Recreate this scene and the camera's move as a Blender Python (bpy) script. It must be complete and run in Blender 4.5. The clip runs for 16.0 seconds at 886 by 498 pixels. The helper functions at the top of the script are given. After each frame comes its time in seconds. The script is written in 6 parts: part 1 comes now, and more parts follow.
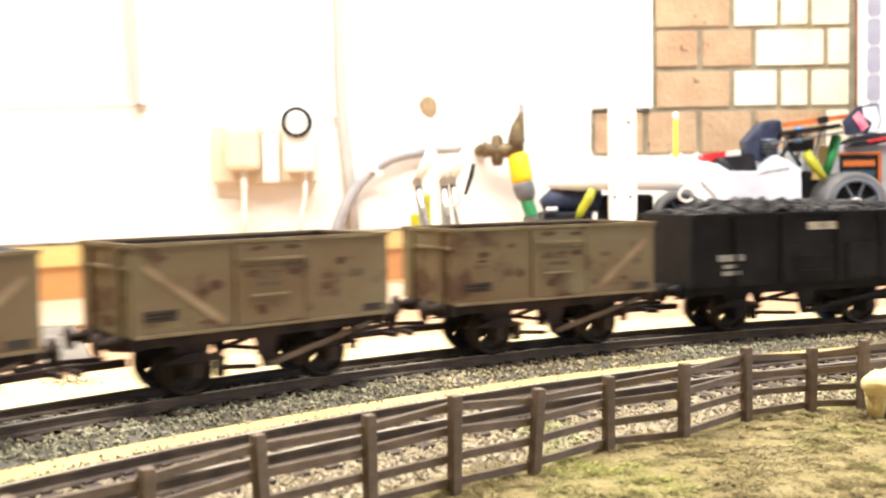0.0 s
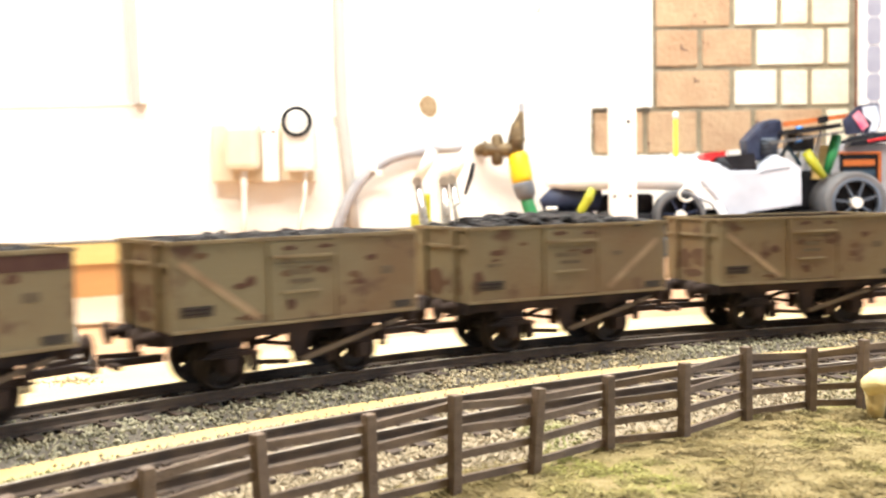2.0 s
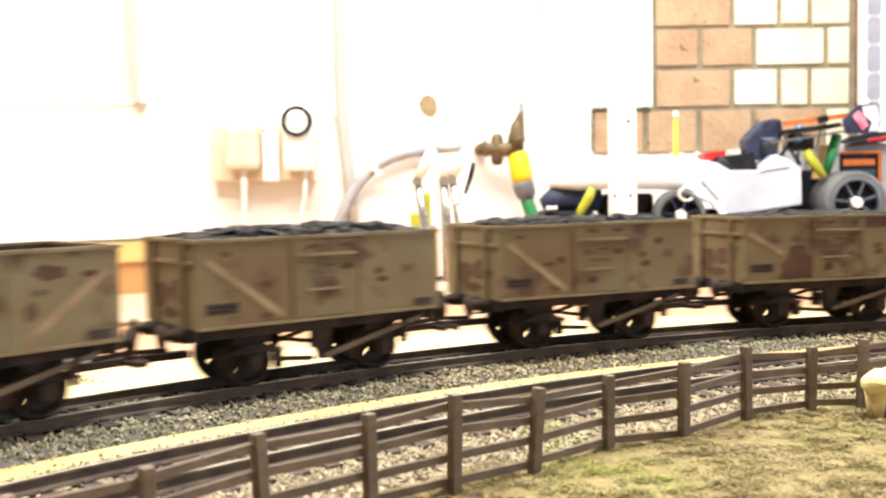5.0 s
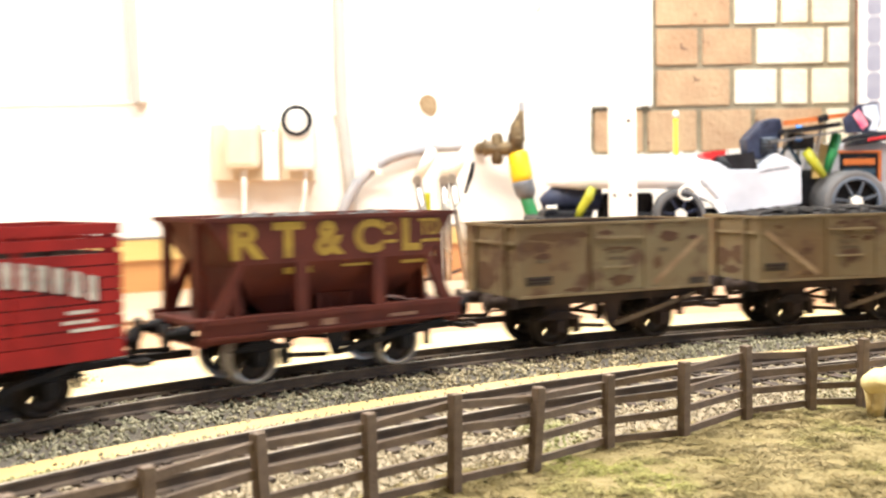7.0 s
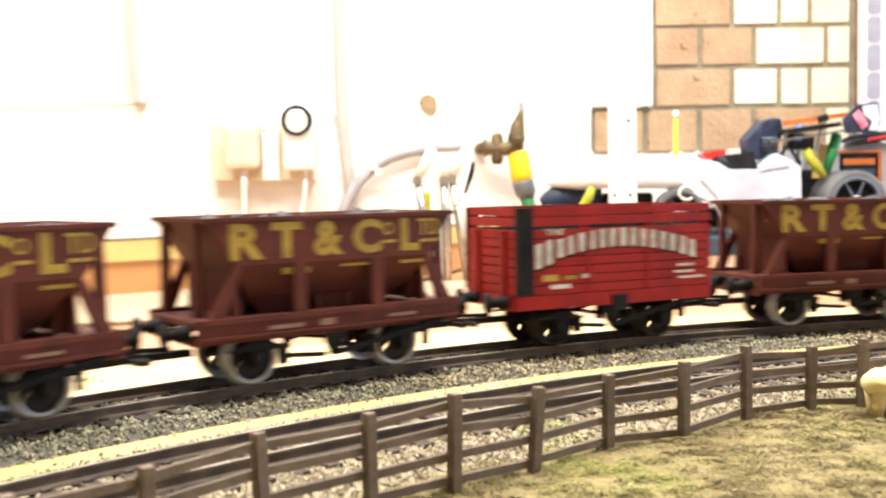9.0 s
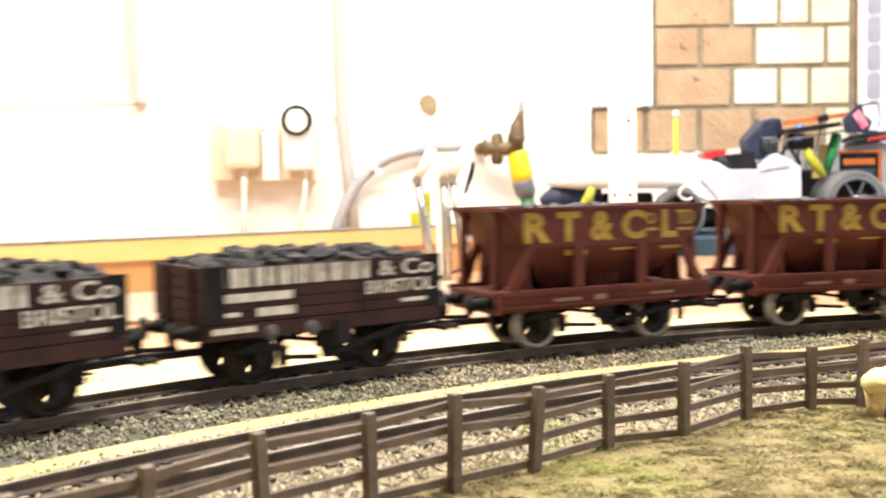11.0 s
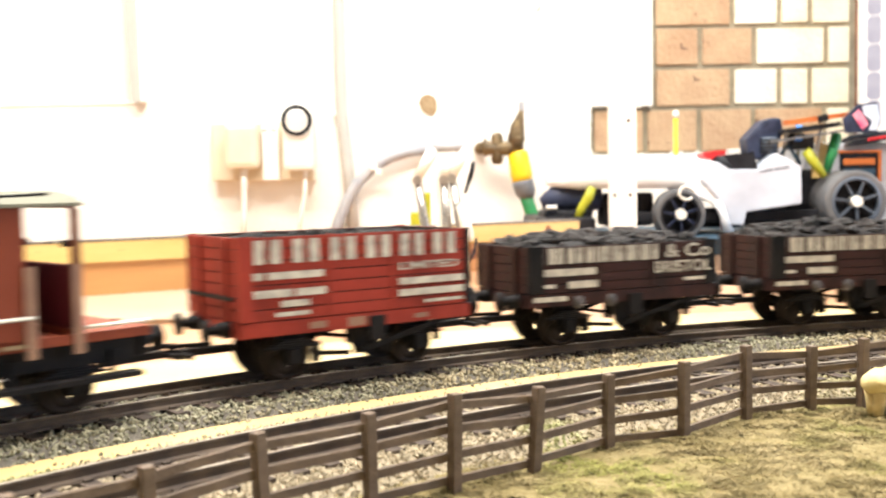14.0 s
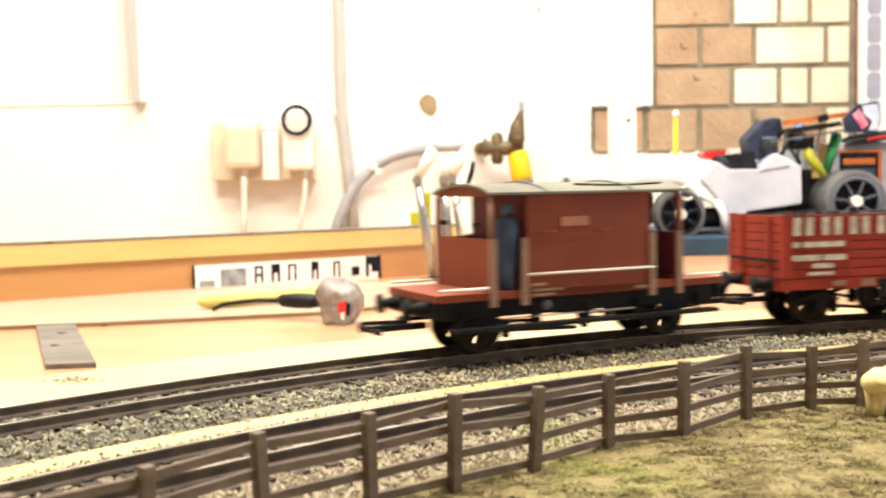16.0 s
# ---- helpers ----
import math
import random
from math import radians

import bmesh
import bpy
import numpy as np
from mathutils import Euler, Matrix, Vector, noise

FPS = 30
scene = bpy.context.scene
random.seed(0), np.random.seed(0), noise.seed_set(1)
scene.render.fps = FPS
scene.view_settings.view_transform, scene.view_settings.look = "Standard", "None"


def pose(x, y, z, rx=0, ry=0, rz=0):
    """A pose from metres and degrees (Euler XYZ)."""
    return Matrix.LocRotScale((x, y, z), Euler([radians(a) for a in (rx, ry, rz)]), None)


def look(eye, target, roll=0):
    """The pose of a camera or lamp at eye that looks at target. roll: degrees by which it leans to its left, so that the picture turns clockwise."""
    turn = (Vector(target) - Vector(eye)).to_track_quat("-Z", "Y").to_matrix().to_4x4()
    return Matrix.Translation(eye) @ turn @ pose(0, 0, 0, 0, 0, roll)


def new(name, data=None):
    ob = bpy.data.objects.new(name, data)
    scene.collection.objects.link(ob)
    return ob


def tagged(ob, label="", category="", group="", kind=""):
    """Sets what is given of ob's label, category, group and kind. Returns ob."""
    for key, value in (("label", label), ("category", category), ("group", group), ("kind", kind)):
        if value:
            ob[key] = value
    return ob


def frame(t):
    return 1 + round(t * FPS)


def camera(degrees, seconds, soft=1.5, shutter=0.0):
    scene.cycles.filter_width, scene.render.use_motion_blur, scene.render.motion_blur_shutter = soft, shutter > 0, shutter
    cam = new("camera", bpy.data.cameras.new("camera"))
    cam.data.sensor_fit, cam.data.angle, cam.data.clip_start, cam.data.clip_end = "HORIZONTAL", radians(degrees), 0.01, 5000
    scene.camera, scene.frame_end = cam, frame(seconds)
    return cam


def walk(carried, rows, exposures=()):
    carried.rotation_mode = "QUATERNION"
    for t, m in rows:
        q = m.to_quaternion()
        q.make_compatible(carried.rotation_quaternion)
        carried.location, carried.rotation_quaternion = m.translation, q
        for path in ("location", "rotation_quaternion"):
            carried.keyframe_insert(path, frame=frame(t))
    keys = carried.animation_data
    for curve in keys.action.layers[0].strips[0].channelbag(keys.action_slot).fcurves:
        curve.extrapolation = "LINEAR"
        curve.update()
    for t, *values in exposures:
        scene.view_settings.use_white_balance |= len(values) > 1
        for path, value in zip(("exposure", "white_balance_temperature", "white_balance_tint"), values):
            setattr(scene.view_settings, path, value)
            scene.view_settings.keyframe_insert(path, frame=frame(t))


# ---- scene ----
cam = camera(46.83, 16.0, soft=2.1, shutter=0.8)
EYE_Z, DIP, LEAN = 0.0462, 3.489, -1.037


def eye_pose(dip):
    """The camera rests on the layout and sags by a hair."""
    return Matrix.Translation((0, 0, EYE_Z)) @ Euler((radians(90 - dip), 0, 0)).to_matrix().to_4x4() @ pose(0, 0, 0, 0, 0, LEAN)


walk(cam, [(0, eye_pose(DIP - 0.095)), (0.5, eye_pose(DIP - 0.066)), (4.0, eye_pose(DIP - 0.06)), (6.5, eye_pose(DIP - 0.006)),
           (9.0, eye_pose(DIP)), (13.0, eye_pose(DIP + 0.004)), (16.0, eye_pose(DIP + 0.016))],
     [(0, -0.04, 6500, 10), (13.0, -0.06, 6500, 10), (14.5, -0.08, 6500, 10), (15.2, -0.15, 6550, 10), (16.0, -0.32, 6850, 10)])
cam.data.dof.use_dof = True
cam.data.dof.focus_distance = 0.27
cam.data.dof.aperture_fstop = 38

# ---- light: two unseen area lamps assumed over the bench, one near the wall ----
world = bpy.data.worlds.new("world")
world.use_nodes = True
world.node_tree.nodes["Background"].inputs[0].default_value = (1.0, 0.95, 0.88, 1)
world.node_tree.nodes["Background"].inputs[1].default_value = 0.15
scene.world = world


def assumed_lamp(x, y, z, sx, sy, watts, colour, tx=None, ty=None):
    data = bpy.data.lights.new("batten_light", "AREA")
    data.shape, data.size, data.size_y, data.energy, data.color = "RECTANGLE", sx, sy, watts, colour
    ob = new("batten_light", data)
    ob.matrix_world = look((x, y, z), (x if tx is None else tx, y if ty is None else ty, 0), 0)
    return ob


assumed_lamp(-0.1, 1.15, 1.32, 1.5, 0.25, 30, (0.92, 0.98, 1.0), ty=1.25)
assumed_lamp(-0.08, 0.24, 1.32, 1.5, 0.3, 77, (1.0, 0.955, 0.88), ty=0.28)

# cool light for the right side, as from an unseen window assumed in the east wall
daylight = assumed_lamp(2.31, 0.55, 0.45, 1.0, 0.9, 32, (0.60, 0.76, 1.0))
daylight.name = "window_daylight"
daylight.matrix_world = look((2.31, 0.55, 0.45), (0.0, 0.55, 0.2))

# ---- materials ----
MM = 0.001
MATS = {}


def mat(name, base, rough=0.6, metal=0.0, second=None, scale=150.0, spread=(0.35, 0.65), third=None, scale3=40.0,
        spread3=(0.55, 0.62), bump=0.0, bump_scale=600.0, offset=0.0, stretch=(1, 1, 1), glass=0.0, island=0.0, rvar=0.0, spec=0.5):
    """A procedural surface: two colours mixed by fine noise, a third in patches, and a fine relief."""
    if name in MATS:
        return MATS[name]
    m = bpy.data.materials.new(name)
    m.use_nodes = True
    nt = m.node_tree
    n, l = nt.nodes, nt.links
    bsdf = n["Principled BSDF"]
    bsdf.inputs["Roughness"].default_value = rough
    bsdf.inputs["Metallic"].default_value = metal
    bsdf.inputs["Specular IOR Level"].default_value = spec
    bsdf.inputs["Transmission Weight"].default_value = glass
    co = n.new("ShaderNodeTexCoord")
    mp = n.new("ShaderNodeMapping")
    mp.inputs["Location"].default_value = (offset, offset * 0.7, offset * 0.3)
    mp.inputs["Scale"].default_value = stretch
    l.new(co.outputs["Object"], mp.inputs["Vector"])

    def noise_mask(sc, lo, hi, detail=5.0):
        t = n.new("ShaderNodeTexNoise")
        t.inputs["Scale"].default_value, t.inputs["Detail"].default_value = sc, detail
        l.new(mp.outputs[0], t.inputs["Vector"])
        r = n.new("ShaderNodeMapRange")
        r.inputs["From Min"].default_value, r.inputs["From Max"].default_value = lo, hi
        l.new(t.outputs["Fac"], r.inputs["Value"])
        return r.outputs[0]

    def blend(a, b, fac):
        mx = n.new("ShaderNodeMix")
        mx.data_type = "RGBA"
        l.new(fac, mx.inputs["Factor"])
        for sock, v in ((mx.inputs[6], a), (mx.inputs[7], b)):
            if isinstance(v, tuple):
                sock.default_value = (*v, 1)
            else:
                l.new(v, sock)
        return mx.outputs[2]

    col = base
    if second:
        col = blend(base, second, noise_mask(scale, *spread))
    if third:
        col = blend(col, third, noise_mask(scale3, *spread3, 3.0))
    if island:
        g = n.new("ShaderNodeNewGeometry")
        hs = n.new("ShaderNodeHueSaturation")
        r = n.new("ShaderNodeMapRange")
        r.inputs["To Min"].default_value, r.inputs["To Max"].default_value = 1 - island, 1 + island
        l.new(g.outputs["Random Per Island"], r.inputs["Value"])
        l.new(r.outputs[0], hs.inputs["Value"])
        if isinstance(col, tuple):
            hs.inputs["Color"].default_value = (*col, 1)
        else:
            l.new(col, hs.inputs["Color"])
        col = hs.outputs[0]
    if isinstance(col, tuple):
        bsdf.inputs["Base Color"].default_value = (*col, 1)
    else:
        l.new(col, bsdf.inputs["Base Color"])
    if rvar:
        r = n.new("ShaderNodeMapRange")
        r.inputs["To Min"].default_value, r.inputs["To Max"].default_value = rough - rvar, rough + rvar
        l.new(noise_mask(scale * 0.5, 0.3, 0.7), r.inputs["Value"])
        l.new(r.outputs[0], bsdf.inputs["Roughness"])
    if bump:
        t = n.new("ShaderNodeTexNoise")
        t.inputs["Scale"].default_value, t.inputs["Detail"].default_value = bump_scale, 4
        l.new(mp.outputs[0], t.inputs["Vector"])
        b = n.new("ShaderNodeBump")
        b.inputs["Strength"].default_value, b.inputs["Distance"].default_value = bump, 0.6 / bump_scale
        l.new(t.outputs["Fac"], b.inputs["Height"])
        l.new(b.outputs[0], bsdf.inputs["Normal"])
    MATS[name] = m
    return m


def wagon_grey(seed, rusty):
    lo = 0.60 - 0.07 * rusty
    rust = (0.100, 0.055, 0.036)
    return mat("weathered_grey_%d" % seed, (0.202, 0.166, 0.096), 0.75, 0, (0.166, 0.108, 0.056), 30, (0.38, 0.66),
               rust, 105, (lo, lo + 0.13), bump=0.15, bump_scale=900, offset=seed * 3.1, stretch=(0.9, 1, 1.15), spec=0.25)


M_UNDER = mat("underframe_brown", (0.021, 0.015, 0.014), 0.8, 0, (0.044, 0.028, 0.021), 120, spec=0.2)
M_BLACK = mat("underframe_black", (0.007, 0.0065, 0.0075), 0.65, 0, (0.014, 0.012, 0.012), 140, spec=0.15)
M_BARS = mat("white_lettering", (0.62, 0.58, 0.50), 0.7, 0, (0.34, 0.31, 0.27), 350, (0.4, 0.7))
M_DIRTY = mat("dirty_stripe", (0.33, 0.235, 0.135), 0.7, 0, (0.215, 0.135, 0.070), 120)
M_YELLOW = mat("yellow_lettering", (0.42, 0.29, 0.050), 0.7, 0, (0.29, 0.185, 0.040), 260, spec=0.2)
M_STENCIL = mat("faded_stencil", (0.105, 0.080, 0.052), 0.8, 0, (0.15, 0.115, 0.07), 400, (0.35, 0.65), spec=0.2)
M_PANEL = mat("sooty_panel", (0.045, 0.038, 0.032), 0.8, 0, (0.075, 0.058, 0.042), 300, spec=0.2)
# body khaki made paler: edge highlights painted on rims, bars and angles
M_EDGELIGHT = mat("khaki_edge_highlight", (0.245, 0.195, 0.112), 0.75, 0, (0.175, 0.122, 0.066), 60, (0.38, 0.64), spec=0.25)
M_INNER = mat("wagon_inside", (0.030, 0.023, 0.021), 0.85, 0, (0.065, 0.042, 0.034), 90, spec=0.15)
M_COAL = mat("coal", (0.012, 0.0105, 0.0105), 0.6, 0, (0.034, 0.029, 0.027), 160, (0.4, 0.7), spec=0.14, bump=0.5, bump_scale=900, island=0.75)
M_ORE = mat("ore_lumps", (0.026, 0.023, 0.025), 0.65, 0, (0.06, 0.052, 0.05), 300, bump=0.5, bump_scale=700, island=0.5)
M_HOPPER = mat("hopper_brown", (0.118, 0.030, 0.020), 0.65, 0, (0.080, 0.022, 0.016), 90, spec=0.18, bump=0.1, bump_scale=800)
M_RED = mat("wagon_red", (0.33, 0.017, 0.013), 0.6, 0, (0.22, 0.012, 0.010), 90, spec=0.2, bump=0.1, bump_scale=800)
M_RED2 = mat("wagon_faded_red", (0.345, 0.044, 0.027), 0.7, 0, (0.22, 0.030, 0.020), 90, (0.35, 0.7), spec=0.2, bump=0.1, bump_scale=800)
M_UMBER = mat("wagon_umber", (0.050, 0.018, 0.015), 0.7, 0, (0.022, 0.011, 0.010), 130, spec=0.2, bump=0.1, bump_scale=800)
M_VAN = mat("van_bauxite", (0.215, 0.048, 0.023), 0.6, 0, (0.185, 0.041, 0.020), 80, spec=0.2)
M_ROOF = mat("van_roof", (0.205, 0.20, 0.155), 0.8, 0, (0.155, 0.15, 0.115), 60, spec=0.2)
M_CREAM = mat("handrail_white", (0.75, 0.70, 0.60), 0.55)
M_DULLRAIL = mat("post_brown", (0.30, 0.17, 0.11), 0.6, 0, (0.24, 0.13, 0.09), 200)
M_WHEEL = mat("wheel_steel", (0.50, 0.49, 0.48), 0.35, 0.4, (0.38, 0.36, 0.35), 300)
M_WHEELD = mat("wheel_dark", (0.016, 0.012, 0.010), 0.6, 0.0, (0.036, 0.025, 0.019), 200, spec=0.2)
M_RAIL = mat("rail_sides", (0.060, 0.045, 0.037), 0.65, 0.0, (0.12, 0.088, 0.062), 120, spec=0.25)
M_RAILTOP = mat("rail_head", (0.38, 0.33, 0.27), 0.45, 0.4, (0.22, 0.18, 0.14), 150)
M_SLEEPER = mat("sleeper_plastic", (0.045, 0.034, 0.028), 0.8, 0, (0.095, 0.072, 0.055), 250, spec=0.2)
M_STONE = mat("ballast_stone", (0.335, 0.315, 0.215), 0.85, 0, (0.215, 0.205, 0.145), 60, (0.3, 0.7), (0.39, 0.315, 0.195), 9, (0.46, 0.60), island=0.55, spec=0.2)
M_STONE2 = mat("pale_ballast_stone", (0.37, 0.315, 0.22), 0.85, 0, (0.28, 0.235, 0.16), 60, (0.3, 0.7), (0.29, 0.30, 0.13), 14, (0.56, 0.66), island=0.26, spec=0.2)
M_BED = mat("ballast_bed", (0.14, 0.125, 0.10), 0.95, 0, (0.08, 0.07, 0.055), 700, bump=0.8, bump_scale=900)
M_BEDP = mat("pale_ballast_bed", (0.33, 0.28, 0.195), 0.95, 0, (0.26, 0.215, 0.145), 500, bump=0.8, bump_scale=900)
M_PINE = mat("pine", (0.63, 0.45, 0.17), 0.5, 0, (0.57, 0.38, 0.125), 12, (0.3, 0.7), (0.45, 0.25, 0.09), 60, (0.66, 0.72), stretch=(1, 8, 8))
M_BASE = mat("baseboard_timber", (0.58, 0.435, 0.205), 0.35, 0, (0.53, 0.385, 0.165), 9, (0.3, 0.7), (0.50, 0.36, 0.18), 26, (0.64, 0.74), bump=0.1, bump_scale=300, stretch=(1, 5, 1))
M_PINESTRIP = mat("pine_strip", (0.55, 0.405, 0.175), 0.6, 0, (0.47, 0.33, 0.135), 60, (0.3, 0.7))
M_PLY = mat("bench_plywood", (0.50, 0.282, 0.150), 0.28, 0, (0.42, 0.225, 0.112), 5, (0.3, 0.7), stretch=(1, 6, 1))
M_BOARD = mat("board_face", (0.52, 0.25, 0.085), 0.5, 0, (0.44, 0.20, 0.065), 7, (0.3, 0.7), stretch=(1, 1, 9))
M_FENCE = mat("fence_brown", (0.145, 0.100, 0.066), 0.7, 0, (0.098, 0.066, 0.044), 220, bump=0.4, bump_scale=1200, stretch=(1, 1, 2))
M_FIELD = mat("field_soil", (0.22, 0.178, 0.088), 0.95, 0, (0.16, 0.128, 0.056), 130, (0.38, 0.62), bump=0.9, bump_scale=500, spec=0.1)
M_FLOCK = mat("grass_flock", (0.290, 0.235, 0.122), 0.9, 0, (0.160, 0.126, 0.050), 42, (0.40, 0.66), (0.24, 0.235, 0.070), 30, (0.52, 0.68), island=0.10, spec=0.15)
M_SHEEP = mat("sheep_cream", (0.72, 0.60, 0.30), 0.8, 0, (0.60, 0.46, 0.20), 200, bump=0.4, bump_scale=700)
M_WALL = mat("white_plaster", (0.82, 0.80, 0.75), 0.8, 0, (0.78, 0.75, 0.68), 3.5, (0.3, 0.7), bump=0.15, bump_scale=60)
M_GLOSS = mat("white_gloss", (0.82, 0.80, 0.76), 0.4, 0, (0.77, 0.74, 0.69), 6)
M_BRICK = mat("brick_tan", (0.47, 0.32, 0.19), 0.85, 0, (0.40, 0.25, 0.145), 22, (0.35, 0.65), (0.16, 0.09, 0.06), 70, (0.68, 0.74), bump=0.6, bump_scale=140)
M_BRICKP = mat("brick_painted", (0.80, 0.73, 0.58), 0.8, 0, (0.74, 0.63, 0.44), 16, (0.4, 0.75), bump=0.4, bump_scale=120)
M_MORTAR = mat("mortar", (0.33, 0.285, 0.20), 0.9, 0, (0.25, 0.21, 0.145), 50, bump=0.5, bump_scale=200)
M_BEIGE = mat("beige_gloss", (0.45, 0.435, 0.40), 0.45, 0, (0.40, 0.385, 0.35), 8)
M_CREAMPL = mat("cream_plastic", (0.66, 0.58, 0.43), 0.4, 0, (0.60, 0.52, 0.38), 20)
M_PLASTIC = mat("white_plastic", (0.80, 0.77, 0.70), 0.35, 0, (0.76, 0.72, 0.64), 20)
M_DGREY = mat("dark_grey_plastic", (0.15, 0.15, 0.155), 0.5, 0, (0.11, 0.11, 0.115), 40)
M_GREYPL = mat("grey_plastic", (0.36, 0.36, 0.37), 0.45, 0, (0.29, 0.29, 0.31), 40)
M_DARKPL = mat("black_plastic", (0.007, 0.007, 0.010), 0.5, 0, (0.016, 0.016, 0.020), 60, spec=0.2)
M_RUBBER = mat("tyre_rubber", (0.095, 0.093, 0.095), 0.85, 0, (0.15, 0.147, 0.15), 30)
M_BRASS = mat("aged_brass", (0.20, 0.135, 0.06), 0.55, 0.4, (0.09, 0.06, 0.03), 70, rvar=0.1, bump=0.4, bump_scale=150)
M_HYELLOW = mat("connector_yellow", (0.85, 0.52, 0.01), 0.45)
M_HGREEN = mat("hose_green", (0.02, 0.22, 0.07), 0.5, 0, (0.015, 0.17, 0.05), 60)
M_ALU = mat("aluminium", (0.50, 0.49, 0.46), 0.3, 0.95, (0.38, 0.36, 0.34), 60, rvar=0.1)
# shaded copy of the white shell, blue-grey shading put into the colour
M_SHELLSHADE = mat("shell_white_shaded", (0.56, 0.59, 0.66), 0.4, 0, (0.42, 0.45, 0.52), 22, (0.4, 0.75))
M_RCWHITE = mat("shell_white", (0.83, 0.83, 0.84), 0.35, 0, (0.76, 0.77, 0.80), 25)
M_ORANGE = mat("orange_paint", (0.50, 0.13, 0.02), 0.45, 0, (0.36, 0.085, 0.015), 60)
M_RCRED = mat("red_plastic", (0.6, 0.02, 0.025), 0.4)
M_LIME = mat("lime_plastic", (0.42, 0.42, 0.02), 0.45, 0, (0.30, 0.30, 0.015), 60)
M_BLUE = mat("blue_grey_paint", (0.030, 0.062, 0.092), 0.6, 0, (0.022, 0.045, 0.070), 30, spec=0.25)
M_SKY = mat("light_blue_film", (0.30, 0.42, 0.60), 0.35, 0, (0.62, 0.66, 0.75), 30)
M_RIMGREY = mat("blue_grey_rim", (0.115, 0.14, 0.18), 0.5, 0.2, (0.06, 0.075, 0.10), 60)
M_NAVY = mat("dark_blue_film", (0.014, 0.018, 0.040), 0.5, 0, (0.035, 0.045, 0.085), 60, spec=0.25)
M_NUT = mat("anodised_blue", (0.03, 0.25, 0.75), 0.35, 0.3)
M_HOLES = mat("lavender_grey_steel", (0.34, 0.34, 0.40), 0.5, 0, (0.28, 0.28, 0.34), 30)
# maroon darkened so its colour holds the shade inside the verandas
M_MAROONSHADE = mat("maroon_shade", (0.135, 0.022, 0.030), 0.6, 0, (0.10, 0.017, 0.024), 80, spec=0.2)
M_PINK = mat("magenta_film", (0.55, 0.07, 0.18), 0.4, 0, (0.75, 0.35, 0.42), 60)
M_CARDW = mat("white_card", (0.80, 0.77, 0.72), 0.7, 0, (0.74, 0.70, 0.64), 40)
M_INK = mat("black_ink", (0.010, 0.010, 0.012), 0.7, spec=0.12)
M_GREYINK = mat("grey_ink", (0.36, 0.35, 0.34), 0.7, 0, (0.16, 0.16, 0.17), 90)
M_STRIP = mat("grey_wood_strip", (0.17, 0.145, 0.115), 0.7, 0, (0.10, 0.085, 0.07), 14, (0.3, 0.7), (0.05, 0.04, 0.035), 45, (0.63, 0.68), stretch=(1, 4, 1))
M_FOAM = mat("yellow_foam", (0.70, 0.55, 0.15), 0.8, 0, (0.62, 0.47, 0.13), 60, bump=0.4, bump_scale=400)
M_CLEAR = mat("clear_plastic", (0.50, 0.46, 0.43), 0.2, 0, (0.26, 0.23, 0.21), 70, glass=0.5, bump=0.6, bump_scale=90)
M_SHEET = mat("milky_sheet", (0.60, 0.49, 0.36), 0.3, 0, (0.55, 0.43, 0.30), 9)
M_SHEET.node_tree.nodes["Principled BSDF"].inputs["Alpha"].default_value = 0.6
M_CONCRETE = mat("floor_concrete", (0.30, 0.29, 0.27), 0.85, 0, (0.24, 0.23, 0.21), 4)
M_PIPE = mat("rusty_pipe", (0.26, 0.095, 0.035), 0.7, 0, (0.17, 0.06, 0.03), 40)
M_GUARDF = mat("painted_figure", (0.065, 0.115, 0.20), 0.7, 0, (0.030, 0.050, 0.10), 120)
M_TAN = mat("bare_patch", (0.34, 0.25, 0.145), 0.9, 0, (0.27, 0.19, 0.105), 60, bump=0.5, bump_scale=150)
M_LTWALL = mat("room_wall_paint", (0.74, 0.71, 0.65), 0.85, 0, (0.70, 0.66, 0.60), 3)


# ---- mesh tools (all sizes in millimetres) ----
def box(bm, x0, x1, y0, y1, z0, z1, bev=0.0):
    vs = [bm.verts.new((x * MM, y * MM, z * MM)) for x, y, z in
          ((x0, y0, z0), (x1, y0, z0), (x1, y1, z0), (x0, y1, z0), (x0, y0, z1), (x1, y0, z1), (x1, y1, z1), (x0, y1, z1))]
    fs = [bm.faces.new([vs[i] for i in f]) for f in ((3, 2, 1, 0), (4, 5, 6, 7), (0, 1, 5, 4), (1, 2, 6, 5), (2, 3, 7, 6), (3, 0, 4, 7))]
    if bev:
        es = list({e for f in fs for e in f.edges})
        bmesh.ops.bevel(bm, geom=es, offset=bev * MM, segments=2, affect="EDGES", profile=0.6)
    return bm


def beam(bm, a, b, w, t, up=(0, 0, 1)):
    """A straight bar from a to b, w wide and t thick."""
    a, b = Vector(a) * MM, Vector(b) * MM
    d = (b - a).normalized()
    s = d.cross(Vector(up))
    if s.length < 1e-6:
        s = d.cross(Vector((1, 0, 0)))
    s.normalize()
    u = s.cross(d)
    ring = [[bm.verts.new(p + s * (w / 2 * MM * i) + u * (t / 2 * MM * j)) for i, j in ((-1, -1), (1, -1), (1, 1), (-1, 1))] for p in (a, b)]
    for i in range(4):
        bm.faces.new((ring[0][i], ring[0][(i + 1) % 4], ring[1][(i + 1) % 4], ring[1][i]))
    bm.faces.new(ring[0][::-1])
    bm.faces.new(ring[1])
    return bm


